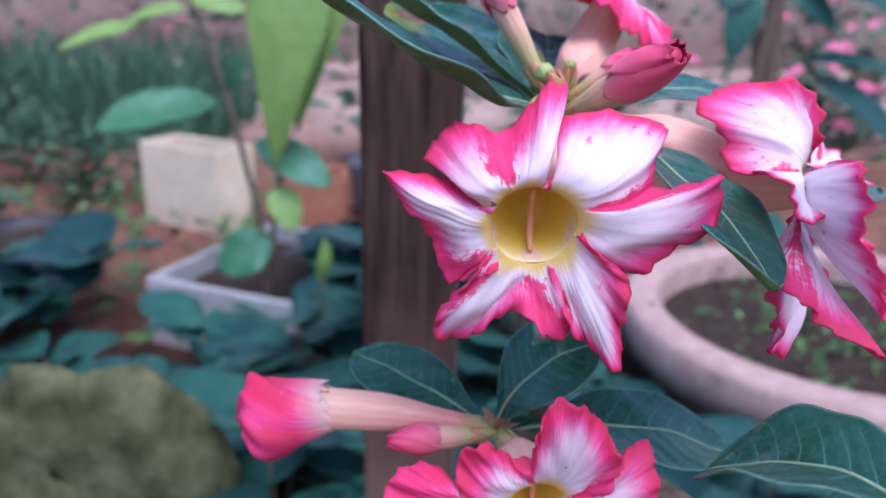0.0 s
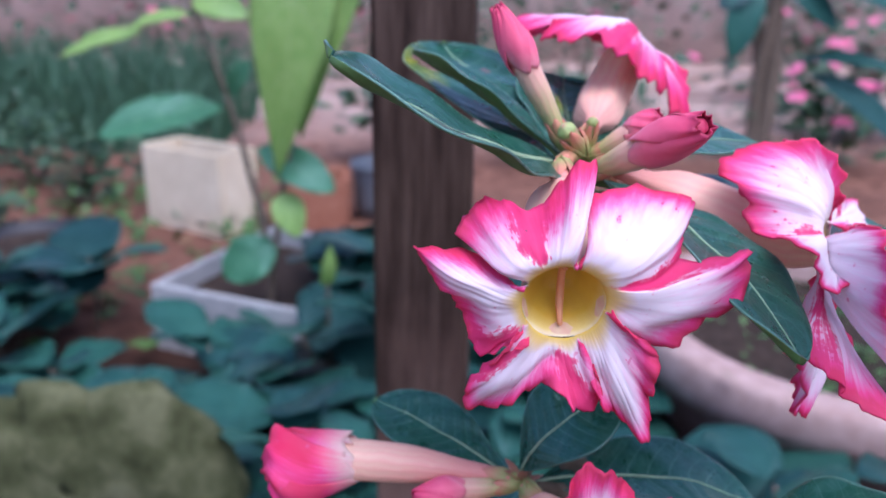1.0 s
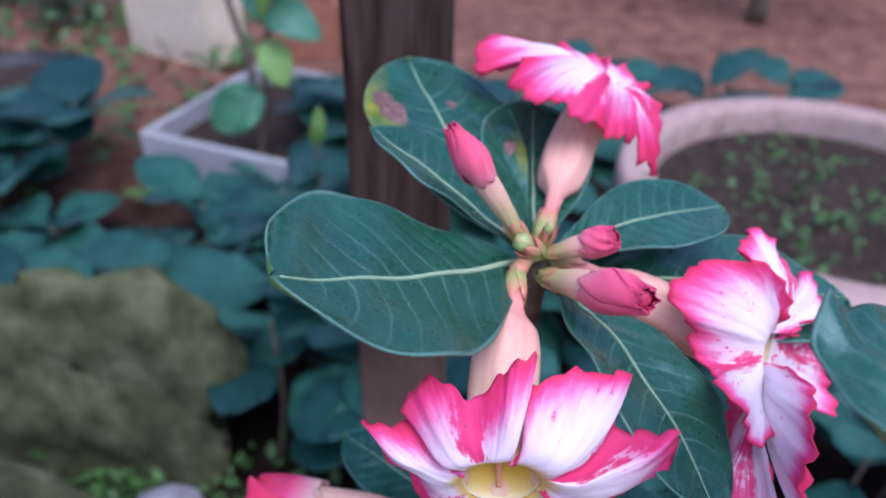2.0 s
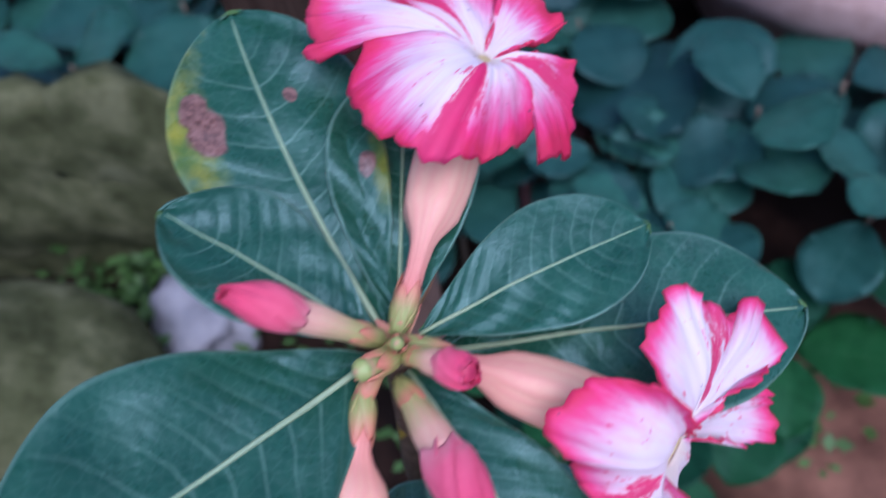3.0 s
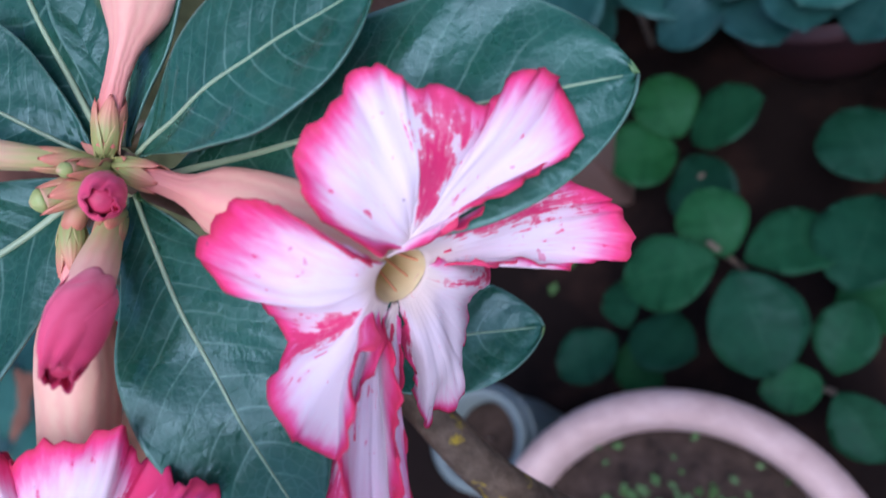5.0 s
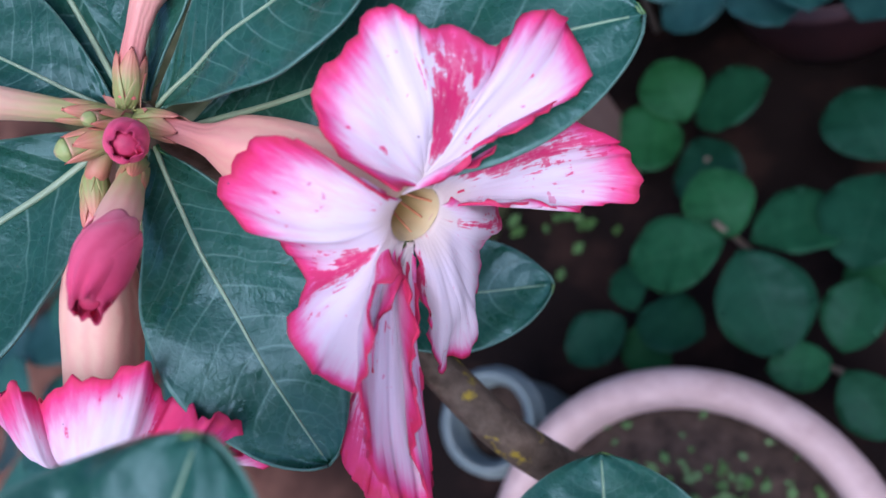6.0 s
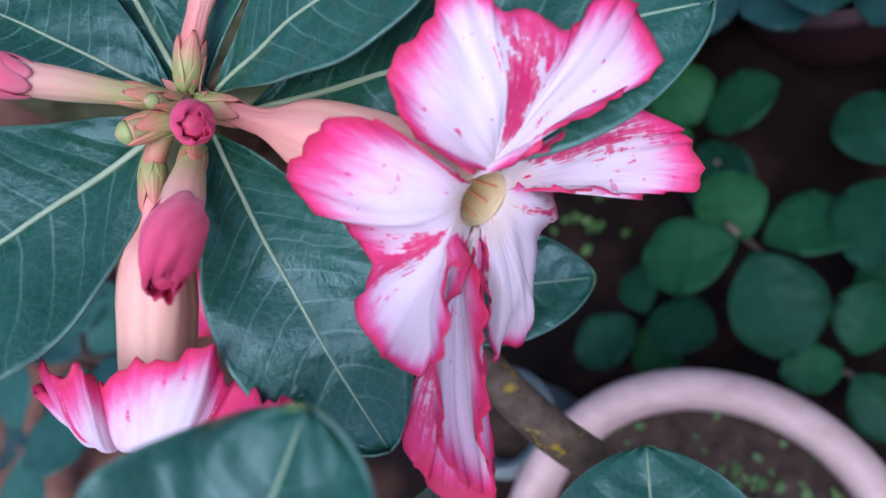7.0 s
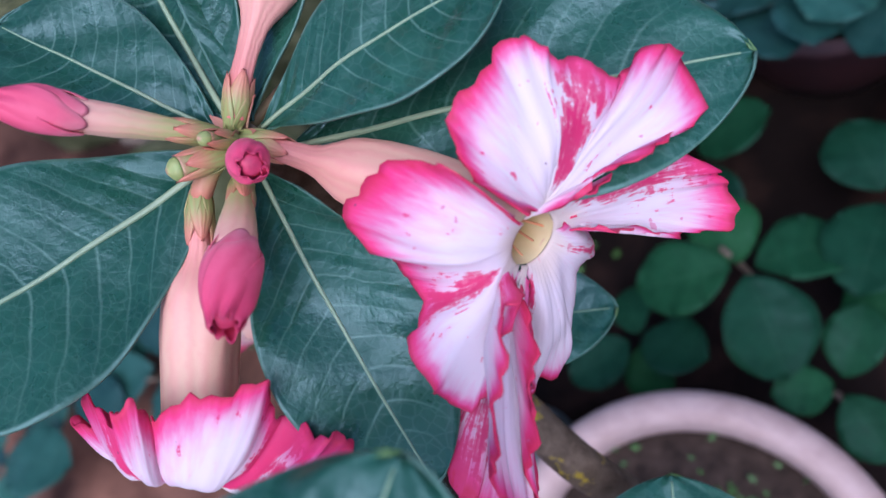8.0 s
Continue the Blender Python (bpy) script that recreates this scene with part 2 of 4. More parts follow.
def link(name, data, material, parent, label=""):
    ob = new(name, data)
    for m in material if isinstance(material, (list, tuple)) else [material]:
        if data.materials.find(m.name) < 0:
            data.materials.append(m)
    if parent is not None:
        ob.parent = parent
        ORG[ob.name] = ORG[parent.name]
    if label:
        ob["label"] = label
    return ob


def grid(name, P, org=(0, 0, 0), thick=0.0, closed=False, attrs=None, under=None):
    """A mesh from a grid of places P[along, across]; thick gives a shell with a rim, closed joins the last column to the first."""
    P = np.asarray(P, float) - np.asarray(org, float)
    nv, nu = P.shape[:2]
    idx = np.arange(nv * nu).reshape(nv, nu)
    cols = nu if closed else nu - 1
    top = [(idx[i, j], idx[i, (j + 1) % nu], idx[i + 1, (j + 1) % nu], idx[i + 1, j]) for i in range(nv - 1) for j in range(cols)]
    verts, faces, slots = P.reshape(-1, 3), list(top), [0] * len(top)
    rep = 1
    if thick:
        du = np.gradient(P, axis=1)
        dv = np.gradient(P, axis=0)
        N = np.cross(du, dv)
        N /= np.maximum(np.linalg.norm(N, axis=2, keepdims=True), 1e-9)
        verts = np.vstack([verts, (P - N * thick).reshape(-1, 3)])
        k = nv * nu
        faces += [(d + k, c + k, b + k, a + k) for a, b, c, d in top]
        slots += [1 if under else 0] * len(top)
        ring = list(idx[0, :]) + list(idx[1:, -1]) + list(idx[-1, -2::-1]) + list(idx[-2:0:-1, 0])
        for a, b in zip(ring, ring[1:] + ring[:1]):
            faces.append((b, a, a + k, b + k))
            slots.append(0)
        rep = 2
    me = bpy.data.meshes.new(name)
    me.from_pydata([tuple(v) for v in verts], [], [tuple(int(q) for q in f) for f in faces])
    me.polygons.foreach_set("use_smooth", [True] * len(faces))
    base = {"along": np.repeat(np.linspace(0, 1, nv)[:, None], nu, 1), "across": np.repeat(np.linspace(-1, 1, nu)[None], nv, 0)}
    for key, val in {**base, **(attrs or {})}.items():
        a = me.attributes.new(key, "FLOAT", "POINT")
        a.data.foreach_set("value", np.tile(np.asarray(val, float).ravel(), rep))
    if under is not None:
        me.materials.append(under[0])
        me.materials.append(under[1])
        me.polygons.foreach_set("material_index", slots)
    me.update()
    return me


def unit(v):
    v = np.asarray(v, float)
    return v / np.linalg.norm(v)


def bez(a, b, c, d, n):
    t = np.linspace(0, 1, n)[:, None]
    a, b, c, d = (np.asarray(q, float) for q in (a, b, c, d))
    return a * (1 - t) ** 3 + 3 * b * t * (1 - t) ** 2 + 3 * c * t * t * (1 - t) + d * t ** 3


def polyline(points, n):
    """Points set evenly along a smooth line through the given ones."""
    p = np.asarray(points, float)
    q = np.vstack([2 * p[0] - p[1], p, 2 * p[-1] - p[-2]])
    out = []
    for s in np.linspace(0, len(p) - 1 - 1e-9, n):
        i, t = int(s), s - int(s)
        a, b, c, d = q[i:i + 4]
        out.append(0.5 * (2 * b + (c - a) * t + (2 * a - 5 * b + 4 * c - d) * t * t + (3 * b - a - 3 * c + d) * t ** 3))
    return np.array(out)


def pipe(path, radii, nu=12, ribs=0.0, count=5, twist=0.0, cap="both"):
    """The grid of a tube round a path, with ribs if asked for; its ends are drawn together."""
    path = np.asarray(path, float)
    nv = len(path)
    radii = np.interp(np.linspace(0, 1, nv), np.linspace(0, 1, len(radii)), radii)
    T = np.gradient(path, axis=0)
    T /= np.linalg.norm(T, axis=1, keepdims=True)
    ref = np.array([0.3, 0.1, 1.0]) if abs(T[0][2]) < 0.9 else np.array([1.0, 0.2, 0.0])
    X = unit(np.cross(T[0], ref))
    rows = []
    th = np.linspace(0, 2 * np.pi, nu, endpoint=False)
    for i in range(nv):
        X = unit(X - T[i] * (X @ T[i]))
        Y = np.cross(T[i], X)
        r = radii[i] * (1 + ribs * (np.cos(count * th + twist * i / nv) if twist == 0 else 1.2 - 2.2 * np.abs(np.sin(0.5 * (count * th + twist * i / nv))) ** 0.5 * 0.5 - np.exp(-(np.mod(count * th + twist * i / nv, 2 * np.pi) / 0.5) ** 2)))
        rows.append(path[i] + np.outer(r * np.cos(th), X) + np.outer(r * np.sin(th), Y))
    if cap in ("both", "start"):
        rows = [np.repeat(path[:1], nu, 0)] + rows
    if cap == "both":
        rows = rows + [np.repeat(path[-1:], nu, 0)]
    return np.array(rows)


# ---- the desert rose ----
def wave(seed, x, y):
    return np.sin(x * 1.7 + seed) * np.cos(y * 2.3 + seed * 1.3) + 0.5 * np.sin(x * 4.1 + y * 3.7 + seed * 2.1)


def blade(base, tip, normal, half, arch=0.10, fold=0.12, widest=0.62, seed=0.0, nv=22, nu=13, stalk=0.06, side=0.0, wavy=0.03, quilt=0.0, point=0.0):
    """The grid of an obovate leaf from base to tip, arched, folded along its midrib and wavy."""
    base, tip = np.asarray(base, float), np.asarray(tip, float)
    a = tip - base
    ln = np.linalg.norm(a)
    a = a / ln
    n = unit(np.asarray(normal, float) - a * (np.asarray(normal, float) @ a))
    s = np.cross(a, n)
    v = np.linspace(0, 1, nv)[:, None]
    u = np.linspace(-1, 1, nu)[None]
    p = math.log(0.5) / math.log(widest)
    w = np.sin(np.pi * np.clip(v, 0, 1) ** p) ** 0.62
    w = w * (1 - point * np.clip(v, 0, 1) ** 1.6)
    w = np.maximum(w, stalk * (1 - v)) * half
    h = arch * ln * 4 * v * (1 - v)
    h = h + fold * np.abs(u) ** 1.3 * w
    h = h + wavy * half * wave(seed, u * 2.2, v * 6) * np.abs(u) ** 1.5
    if quilt:
        ph = (v - 0.17 * np.abs(u) ** 1.4) * 11 + 0.25 * np.sin(v * 9 + seed + np.sign(u) * 1.3)
        d = np.abs(ph - np.floor(ph) - 0.5)
        cushion = np.cos(np.pi * (0.5 - d)) ** 2 * np.clip(np.abs(u) * 5, 0, 1) * np.clip((1 - np.abs(u)) * 3, 0, 1)
        h = h - 0.28 * quilt * half * cushion * np.sin(np.pi * v) ** 0.5
        h = h + quilt * half * 1.5 * wave(seed * 3, u * 1.6, v * 5.5)
    sideways = side * ln * v * (1 - v) * 4
    P = base + v[..., None] * a * ln + (u * w + sideways)[..., None] * s + h[..., None] * n
    return P, n, ln


def rose_leaf(plant, base, tip, normal, half, label="", blotches=(), yellow=(), **kw):
    P, n, ln = blade(base, tip, normal, half, nv=120, nu=45, quilt=0.018, **kw)
    org = ORG[plant.name]
    nv, nu = P.shape[:2]
    v, u = np.meshgrid(np.linspace(0, 1, nv), np.linspace(-1, 1, nu), indexing="ij")
    bl = np.zeros_like(u)
    for bu, bv, br in blotches:
        bl = np.maximum(bl, 1.15 - np.hypot((u - bu) * half / ln, (v - bv) * 0.8) / br)
    yl = np.zeros_like(u)
    for bu, bv, br in yellow:
        yl = np.maximum(yl, 1.1 - np.hypot((u - bu) * half / ln * 1.6, (v - bv) * 0.6) / br)
    ob = link("leaf", grid("leaf", P, org, 0.0007, attrs={"blotch": np.clip(bl, 0, 1.2), "yellow": np.clip(yl, 0, 1.2)}, under=(M_LEAF, M_UNDER)), [], plant, label)
    mid = P[::4, nu // 2] + np.array(n) * 0.0001
    r = half * np.linspace(0.036, 0.010, len(mid))
    link("midrib", grid("midrib", pipe(mid, r, 6), org, closed=True), M_RIB, ob, "pale green midrib")
    return ob


def loft_petal(c, n, e1, e2, r0, ends, rim, lift, reach, seed, margin, nv=30, nu=81):
    """A petal stretched from an arc of the throat to its own waving rim (angle, radius, height in degrees and millimetres)."""
    ctl = np.array(rim, float)
    xy = polyline(np.stack([ctl[:, 1] * np.cos(np.radians(ctl[:, 0])), ctl[:, 1] * np.sin(np.radians(ctl[:, 0])), ctl[:, 2]], 1), nu)
    R = np.stack([np.degrees(np.unwrap(np.arctan2(xy[:, 1], xy[:, 0]))), np.hypot(xy[:, 0], xy[:, 1]), xy[:, 2]], 1)
    u = np.linspace(0, 1, nu)
    run = np.concatenate([[0], np.cumsum(np.linalg.norm(np.diff(xy, axis=0), axis=1))])
    ragged = (0.34 * np.sin(run * 0.62 + seed) + 0.26 * np.sin(run * 1.5 + seed * 2.3) + 0.20 * np.sin(run * 2.6 + seed * 1.7)) * np.clip((R[:, 1] - 14) / 14, 0, 1)
    ring = lambda deg, r, h: c + (r * np.cos(np.radians(deg)))[:, None] * e1 + (r * np.sin(np.radians(deg)))[:, None] * e2 + h[:, None] * n
    S = ring(ends[0] + (ends[1] - ends[0]) * u, np.full(nu, r0), np.full(nu, -0.003))
    E = ring(R[:, 0], (R[:, 1] + ragged) / 1000, R[:, 2] / 1000)
    d = E - S
    ln = np.linalg.norm(d, axis=1)
    flat = d - (d @ n)[:, None] * n
    flat = flat / np.maximum(np.linalg.norm(flat, axis=1), 1e-6)[:, None]
    C = S + n * (lift * ln)[:, None] + flat * (reach * ln)[:, None]
    v = np.linspace(0, 1, nv)[:, None, None]
    P = (1 - v) ** 2 * S + 2 * v * (1 - v) * C + v ** 2 * E
    v, uu = v[..., 0], u[None]
    h = 0.0013 * wave(seed, uu * 5.5, v * 3.2) * v + 0.0014 * np.sin(run * 0.33 + seed)[None] * v ** 4 + 0.0010 * np.sin(run * 0.9 + seed * 3)[None] * v ** 7 + 0.00022 * np.sin(uu * 90 + seed) * v
    P = P + h[..., None] * n
    step = np.linalg.norm(np.diff(P, axis=1), axis=2)
    cum = np.concatenate([np.zeros((nv, 1)), np.cumsum(step, axis=1)], axis=1)
    aside = np.minimum(cum, cum[:, -1:] - cum) * (1.25 - 0.2 * v)
    far = (1 - v) * ln[None]
    near = -np.log(np.exp(-far / 0.0015) + np.exp(-aside / 0.0015)) * 0.0015
    margin = np.minimum(margin, 0.16 * cum[:, -1:] + 0.0012)
    uneven = 1 + 0.35 * np.sin(uu * 6.1 + seed * 1.9) + 0.2 * np.sin(uu * 15 + seed)
    edge = np.exp(-np.maximum(near, 0) / (margin * np.maximum(uneven, 0.45))) * np.clip(v * 2.2 - 0.15, 0, 1)
    return P, edge, uu + 0 * v, v + 0 * uu


def wrapped_petal(path, radii, start, span, grow, seed, lip=0.0, frill=0.0, nv=22, nu=30):
    """One petal of a furled bud, wound round the bud's axis and overlapping the next."""
    path = np.asarray(path)
    r = polyline([(x, 0, 0) for x in radii], nv)[:, 0]
    p = polyline([tuple(x) for x in path], nv)
    t = np.gradient(p, axis=0)
    u = np.linspace(0, 1, nu)
    rows = []
    for k in range(nv):
        a = unit(t[k])
        x = unit(np.cross(a, (0.31, 0.2, 0.93)))
        y = np.cross(a, x)
        v = k / (nv - 1)
        th = radians(start) + radians(span) * u + v * 1.5
        rr = r[k] * (1 + grow * u + 0.05 * np.sin(u * 9 + v * 4 + seed) * v) + frill * v ** 3 * np.sin(u * 17 + seed * 2)
        shift = lip * np.sin(u * 7 + seed) * (1 - v) - 0.25 * lip * v ** 2 * (1 + np.sin(u * 23 + seed)) - lip * v * np.abs(2 * u - 1) ** 2
        rows.append(p[k] + (rr * np.cos(th))[:, None] * x + (rr * np.sin(th))[:, None] * y + shift[:, None] * a)
    return np.array(rows)


def rose_flower(plant, base, c, normal, up, petals, r0=0.0105, label="", ctrl=0.5, tube_r=0.0085, deep=0.015, flush=0.0, pale=False, margin=0.004, stamens=1, neck=2, vivid=1.0, fade=0.0):
    """A trumpet flower: tube from its calyx to the throat, five petals, yellow throat with its filaments."""
    org = ORG[plant.name]
    base, c = np.asarray(base, float), np.asarray(c, float)
    n = unit(normal)
    e1 = unit(np.cross(up, n))
    e2 = np.cross(n, e1)
    ln = np.linalg.norm(c - base)
    path = bez(base, base + unit(c - base) * ln * 0.35, c - n * ln * ctrl, c - n * 0.0040, 26)
    fl = link("flower", grid("flower", pipe(path, [0.0028] * neck + [0.0036, tube_r * 0.90, tube_r * 1.03, tube_r * 1.07, tube_r * 1.05, tube_r * 1.02, tube_r * 0.98, max(r0 * 0.93, tube_r * 0.7)], 30, 0.055, 5, cap=""), org, closed=True), M_TUBE, plant, label)
    inner = [c - n * 0.0031 - n * d for d in np.linspace(deep, 0, 10)]
    link("throat", grid("throat", pipe(inner, [r0 * 0.4, r0 * 0.62, r0 * 0.8, r0 * 0.90, r0 * 0.915], 30, 0.02, 5, cap="start"), org, closed=True), M_PALE if pale else M_THROAT, fl, "pale cream throat" if pale else "golden yellow throat")
    for j in range(stamens):
        o = e1 * r0 * 0.28 * (j - (stamens - 1) / 2)
        f = [c + o * 2 + e2 * r0 * 0.72 - n * 0.006, c + o + e2 * r0 * 0.4 - n * deep * 0.75, c + o - e2 * r0 * 0.4 - n * deep * (0.72 - 0.1 * j), c + o * 2 - e2 * r0 * 0.74 - n * 0.006]
        w = 0.0011 if stamens == 1 else 0.00045
        link("filament", grid("filament", pipe(polyline(f, 12), [w * 0.6, w * 0.9, w, w * 0.6], 8), org, closed=True), M_FILAMENT, fl, "orange-pink filament across the throat")
    for k, (ends, rim, lift, reach, stripes, blush) in enumerate(petals):
        P, edge, u, v = loft_petal(c + n * 0.0004 * (k % 2), n, e1, e2, r0 * 0.90, ends, rim, lift, reach, ends[0] * 0.37 + k, margin)
        streak = 0 * v
        for s0, sw in stripes:
            streak = np.maximum(streak, np.exp(-(((u - s0) / (sw * (0.65 + 0.45 * v))) ** 2)) * np.clip((v - 0.06) * 4, 0, 1) * (1 - fade * np.clip((v - 0.55) * 2, 0, 1)) * (0.92 + 0.12 * np.sin(u * 9 + v * 5 + k)) * vivid)
        link("petal", grid("petal", P, org, 0.0005, attrs={"edge": edge + (flush + blush) * v, "streak": streak, "gold": np.full_like(v, 0.25 if pale else 1.0)}), M_PETAL, fl)
    calyx(plant, fl, base, path[4] - path[0], 0.0040, 0.013)
    return fl


def calyx(plant, owner, base, axis, r, ln):
    org = ORG[plant.name]
    a = unit(axis)
    x = unit(np.cross(a, (0.31, 0.2, 0.93)))
    y = np.cross(a, x)
    for k in range(5):
        th = k * 2 * math.pi / 5 + 0.3
        d = x * math.cos(th) + y * math.sin(th)
        P, _, _ = blade(base - a * 0.0035 + d * r * 0.25, base + a * ln * (0.85 + 0.12 * (k % 3)) + d * r * (0.86 + 0.16 * (k % 2)), d, r * 0.80, arch=0.10, fold=-0.45, widest=0.34, nv=11, nu=7, stalk=0.7)
        link("sepal", grid("sepal", P, org, 0.0004), M_CALYX, owner)


def rose_bud(plant, base, tip, r, split=0.5, label="", green=False, blunt=0.0):
    """A furled bud: slim tube, swollen twisted tip, small sepals at its foot."""
    org = ORG[plant.name]
    base, tip = np.asarray(base, float), np.asarray(tip, float)
    ln = np.linalg.norm(tip - base)
    path = polyline([base, base + (tip - base) * 0.5, tip], 24)
    k = int(24 * split)
    tube = link("bud", grid("bud", pipe(path[:k + 1], [r * 0.40, r * 0.62, r * 0.82, r * 0.88], 14, 0.04, 5), org, closed=True), M_GREENBUD if green else M_BUD, plant, label)
    if green:
        top = pipe(path[k:], [r * 0.84, r * 0.85, r * 0.6, r * 0.2], 16, 0.10, 5, 1.0)
        link("bud_tip", grid("bud_tip", top, org, closed=True), M_GREENBUD, tube, "small reddish tip")
    else:
        core = pipe(path[k - 1:-1], [r * 0.80, r * 0.95, r * 0.92, r * (0.72 + 0.12 * blunt), r * (0.46 + 0.25 * blunt), r * (0.16 + 0.30 * blunt)], 18, 0.08, 3, 5.5)
        link("bud_tip", grid("bud_tip", core, org, closed=True), M_BUDTIP, tube, "furled crimson tip")
        for j in range(4):
            P = wrapped_petal(path[k - 1:], [r * 0.86, r * 1.04, r * 1.04, r * (0.86 + 0.16 * blunt), r * (0.60 + 0.30 * blunt), r * (0.24 + 0.05 * j + 0.36 * blunt)], j * 90 + 15, 150, 0.13, j * 2.1 + r * 900, ln * 0.045, r * 0.10)
            link("bud_petal", grid("bud_petal", P, org, 0.0003), M_BUDTIP, tube)
    calyx(plant, tube, base, path[3] - path[0], r * (1.1 if green else 0.62), ln * (0.85 if green else 0.24))
    return tube


TRUNK = (0.075, 0.105, 0.165)
rose = thing("desert_rose", TRUNK, "desert rose in bloom, pink and white flowers, in a clay pot", "plant")
HUB = np.array([0.039, 0.265, 0.664])   # crown of the upper shoot
LOW = np.array([0.020, 0.231, 0.557])   # crown of the lower shoot
link("branch", grid("branch", pipe(polyline([TRUNK, (0.105, 0.13, 0.30), (0.108, 0.165, 0.45), (0.090, 0.190, 0.532), (0.052, 0.225, 0.548), LOW - (0, 0, 0.004)], 36), [0.018, 0.0105, 0.0085, 0.0075, 0.007, 0.004], 14, 0.04, 3), TRUNK, closed=True), M_STEM, rose, "grey-brown woody main branch")
link("branch", grid("branch", pipe(polyline([(0.050, 0.226, 0.548), (0.034, 0.252, 0.565), (0.035, 0.264, 0.61), HUB], 20), [0.0065, 0.006, 0.0055, 0.005], 12, 0.05, 4), TRUNK, closed=True), M_STEM, rose, "grey woody shoot")

# dry bracts round the two crowns
for crown, count in ((HUB, 6), (LOW, 5)):
    for k in range(count):
        th = k * 2.4
        d = np.array([math.cos(th), math.sin(th), 0.35 + 0.5 * (k % 3)])
        P, _, _ = blade(crown - (0, 0, 0.003), crown + unit(d) * (0.008 + 0.0015 * (k % 4)), (0, 0, 1), 0.0018, arch=0.12, fold=0.3, widest=0.4, nv=8, nu=5, stalk=0.6)
        link("bract", grid("bract", P, TRUNK, 0.0003), M_BRACT, rose, "thin brownish bract")

# withered calyx left by a fallen flower
SPENT = np.array([0.0525, 0.309, 0.650])
link("pedicel", grid("pedicel", pipe(polyline([HUB + (0, 0.006, -0.004), HUB + (0.008, 0.024, -0.010), SPENT], 10), [0.0016, 0.0014, 0.0015], 8), TRUNK, closed=True), M_BRACT, rose, "thin bare stalk of a fallen flower")
for k in range(5):
    d = np.array([math.cos(k * 1.26), math.sin(k * 1.26), 0.2]) * 0.0035
    P, _, _ = blade(SPENT, SPENT + (0.003, 0.009, 0.002) + d * 0.8, (0, 0, 1), 0.0013, arch=0.10, fold=0.3, widest=0.4, nv=8, nu=5, stalk=0.6)
    link("sepal", grid("sepal", P, TRUNK, 0.0003), M_BUDTIP, rose, "withered red sepal")

# leaves of the upper crown
rose_leaf(rose, HUB + (-0.006, -0.003, -0.002), (-0.036, 0.195, 0.703), (0.36, -0.05, 0.9), 0.034, arch=-0.035, fold=0.12, seed=1, label="broad glossy dark green leaf")
rose_leaf(rose, HUB + (-0.004, 0.004, -0.004), (-0.010, 0.368, 0.695), (0.22, -0.25, 0.95), 0.031, arch=0.02, side=-0.03, fold=0.10, seed=2, label="dark green leaf with brown and yellow blotches", blotches=[(-0.60, 0.67, 0.095), (-0.72, 0.75, 0.07), (0.28, 0.70, 0.035), (0.75, 0.42, 0.05)], yellow=[(-0.98, 0.70, 0.20), (-0.8, 0.60, 0.12), (0.95, 0.40, 0.09)])
rose_leaf(rose, HUB + (-0.006, 0.002, 0.0), (-0.020, 0.293, 0.697), (0.3, 0.1, 0.9), 0.020, arch=0.02, fold=0.25, seed=3, label="dark green leaf with upturned edges")
rose_leaf(rose, HUB + (0.0, 0.006, -0.002), (0.044, 0.351, 0.682), (0.15, -0.5, 0.8), 0.023, arch=-0.03, fold=0.30, seed=4, label="upright dark green leaf")
rose_leaf(rose, HUB + (0.006, 0.003, -0.002), (0.113, 0.297, 0.664), (-0.1, -0.2, 0.95), 0.019, arch=0.07, fold=0.12, seed=5, label="glossy dark green leaf with pale midrib")
rose_leaf(rose, HUB + (0.006, 0.001, -0.012), (0.163, 0.281, 0.633), (0.12, -0.12, 0.95), 0.029, arch=0.03, fold=0.04, seed=6, label="broad dark green leaf")
rose_leaf(rose, HUB + (0.002, -0.006, -0.006), (0.084, 0.181, 0.630), (0.30, 0.02, 0.95), 0.0215, arch=0.10, fold=0.14, seed=7, label="drooping dark green leaf with wavy edge", wavy=0.045)

# leaves of the lower crown
rose_leaf(rose, LOW + (-0.004, 0.003, 0), (-0.034, 0.270, 0.566), (0, -0.3, 0.9), 0.014, arch=0.05, seed=8, label="small dark green leaf")
rose_leaf(rose, LOW + (0.0, 0.003, 0.002), (0.054, 0.238, 0.588), (-0.6, -0.5, 0.5), 0.016, arch=0.22, fold=0.2, seed=9, label="curved dark green leaf")
rose_leaf(rose, LOW + (0.004, 0.002, -0.002), (0.108, 0.242, 0.541), (0.2, -0.15, 0.95), 0.020, arch=0.10, seed=10, label="pale veined green leaf")
# side shoots over the pot, each with a leaf at its end
SIDE = np.array((0.129, 0.112, 0.541))
link("branch", grid("branch", pipe(polyline([(0.078, 0.12, 0.25), (0.11, 0.115, 0.40), SIDE], 16), [0.012, 0.009, 0.005], 12), TRUNK, closed=True), M_STEM, rose, "woody side branch")
rose_leaf(rose, SIDE, (0.125, 0.186, 0.543), (0.25, -0.1, 0.95), 0.032, arch=0.06, seed=11, label="large glossy green leaf")
rose_leaf(rose, (0.107, 0.126, 0.598), (0.067, 0.168, 0.584), (0.05, -0.12, 0.99), 0.019, arch=0.16, fold=0.34, seed=13, label="glossy green leaf with paler underside")
rose_leaf(rose, (0.089, 0.118, 0.703), (0.1135, 0.1860, 0.7015), (0.20, -0.1, 0.95), 0.025, arch=0.04, wavy=0.12, seed=12, label="large dark green leaf")
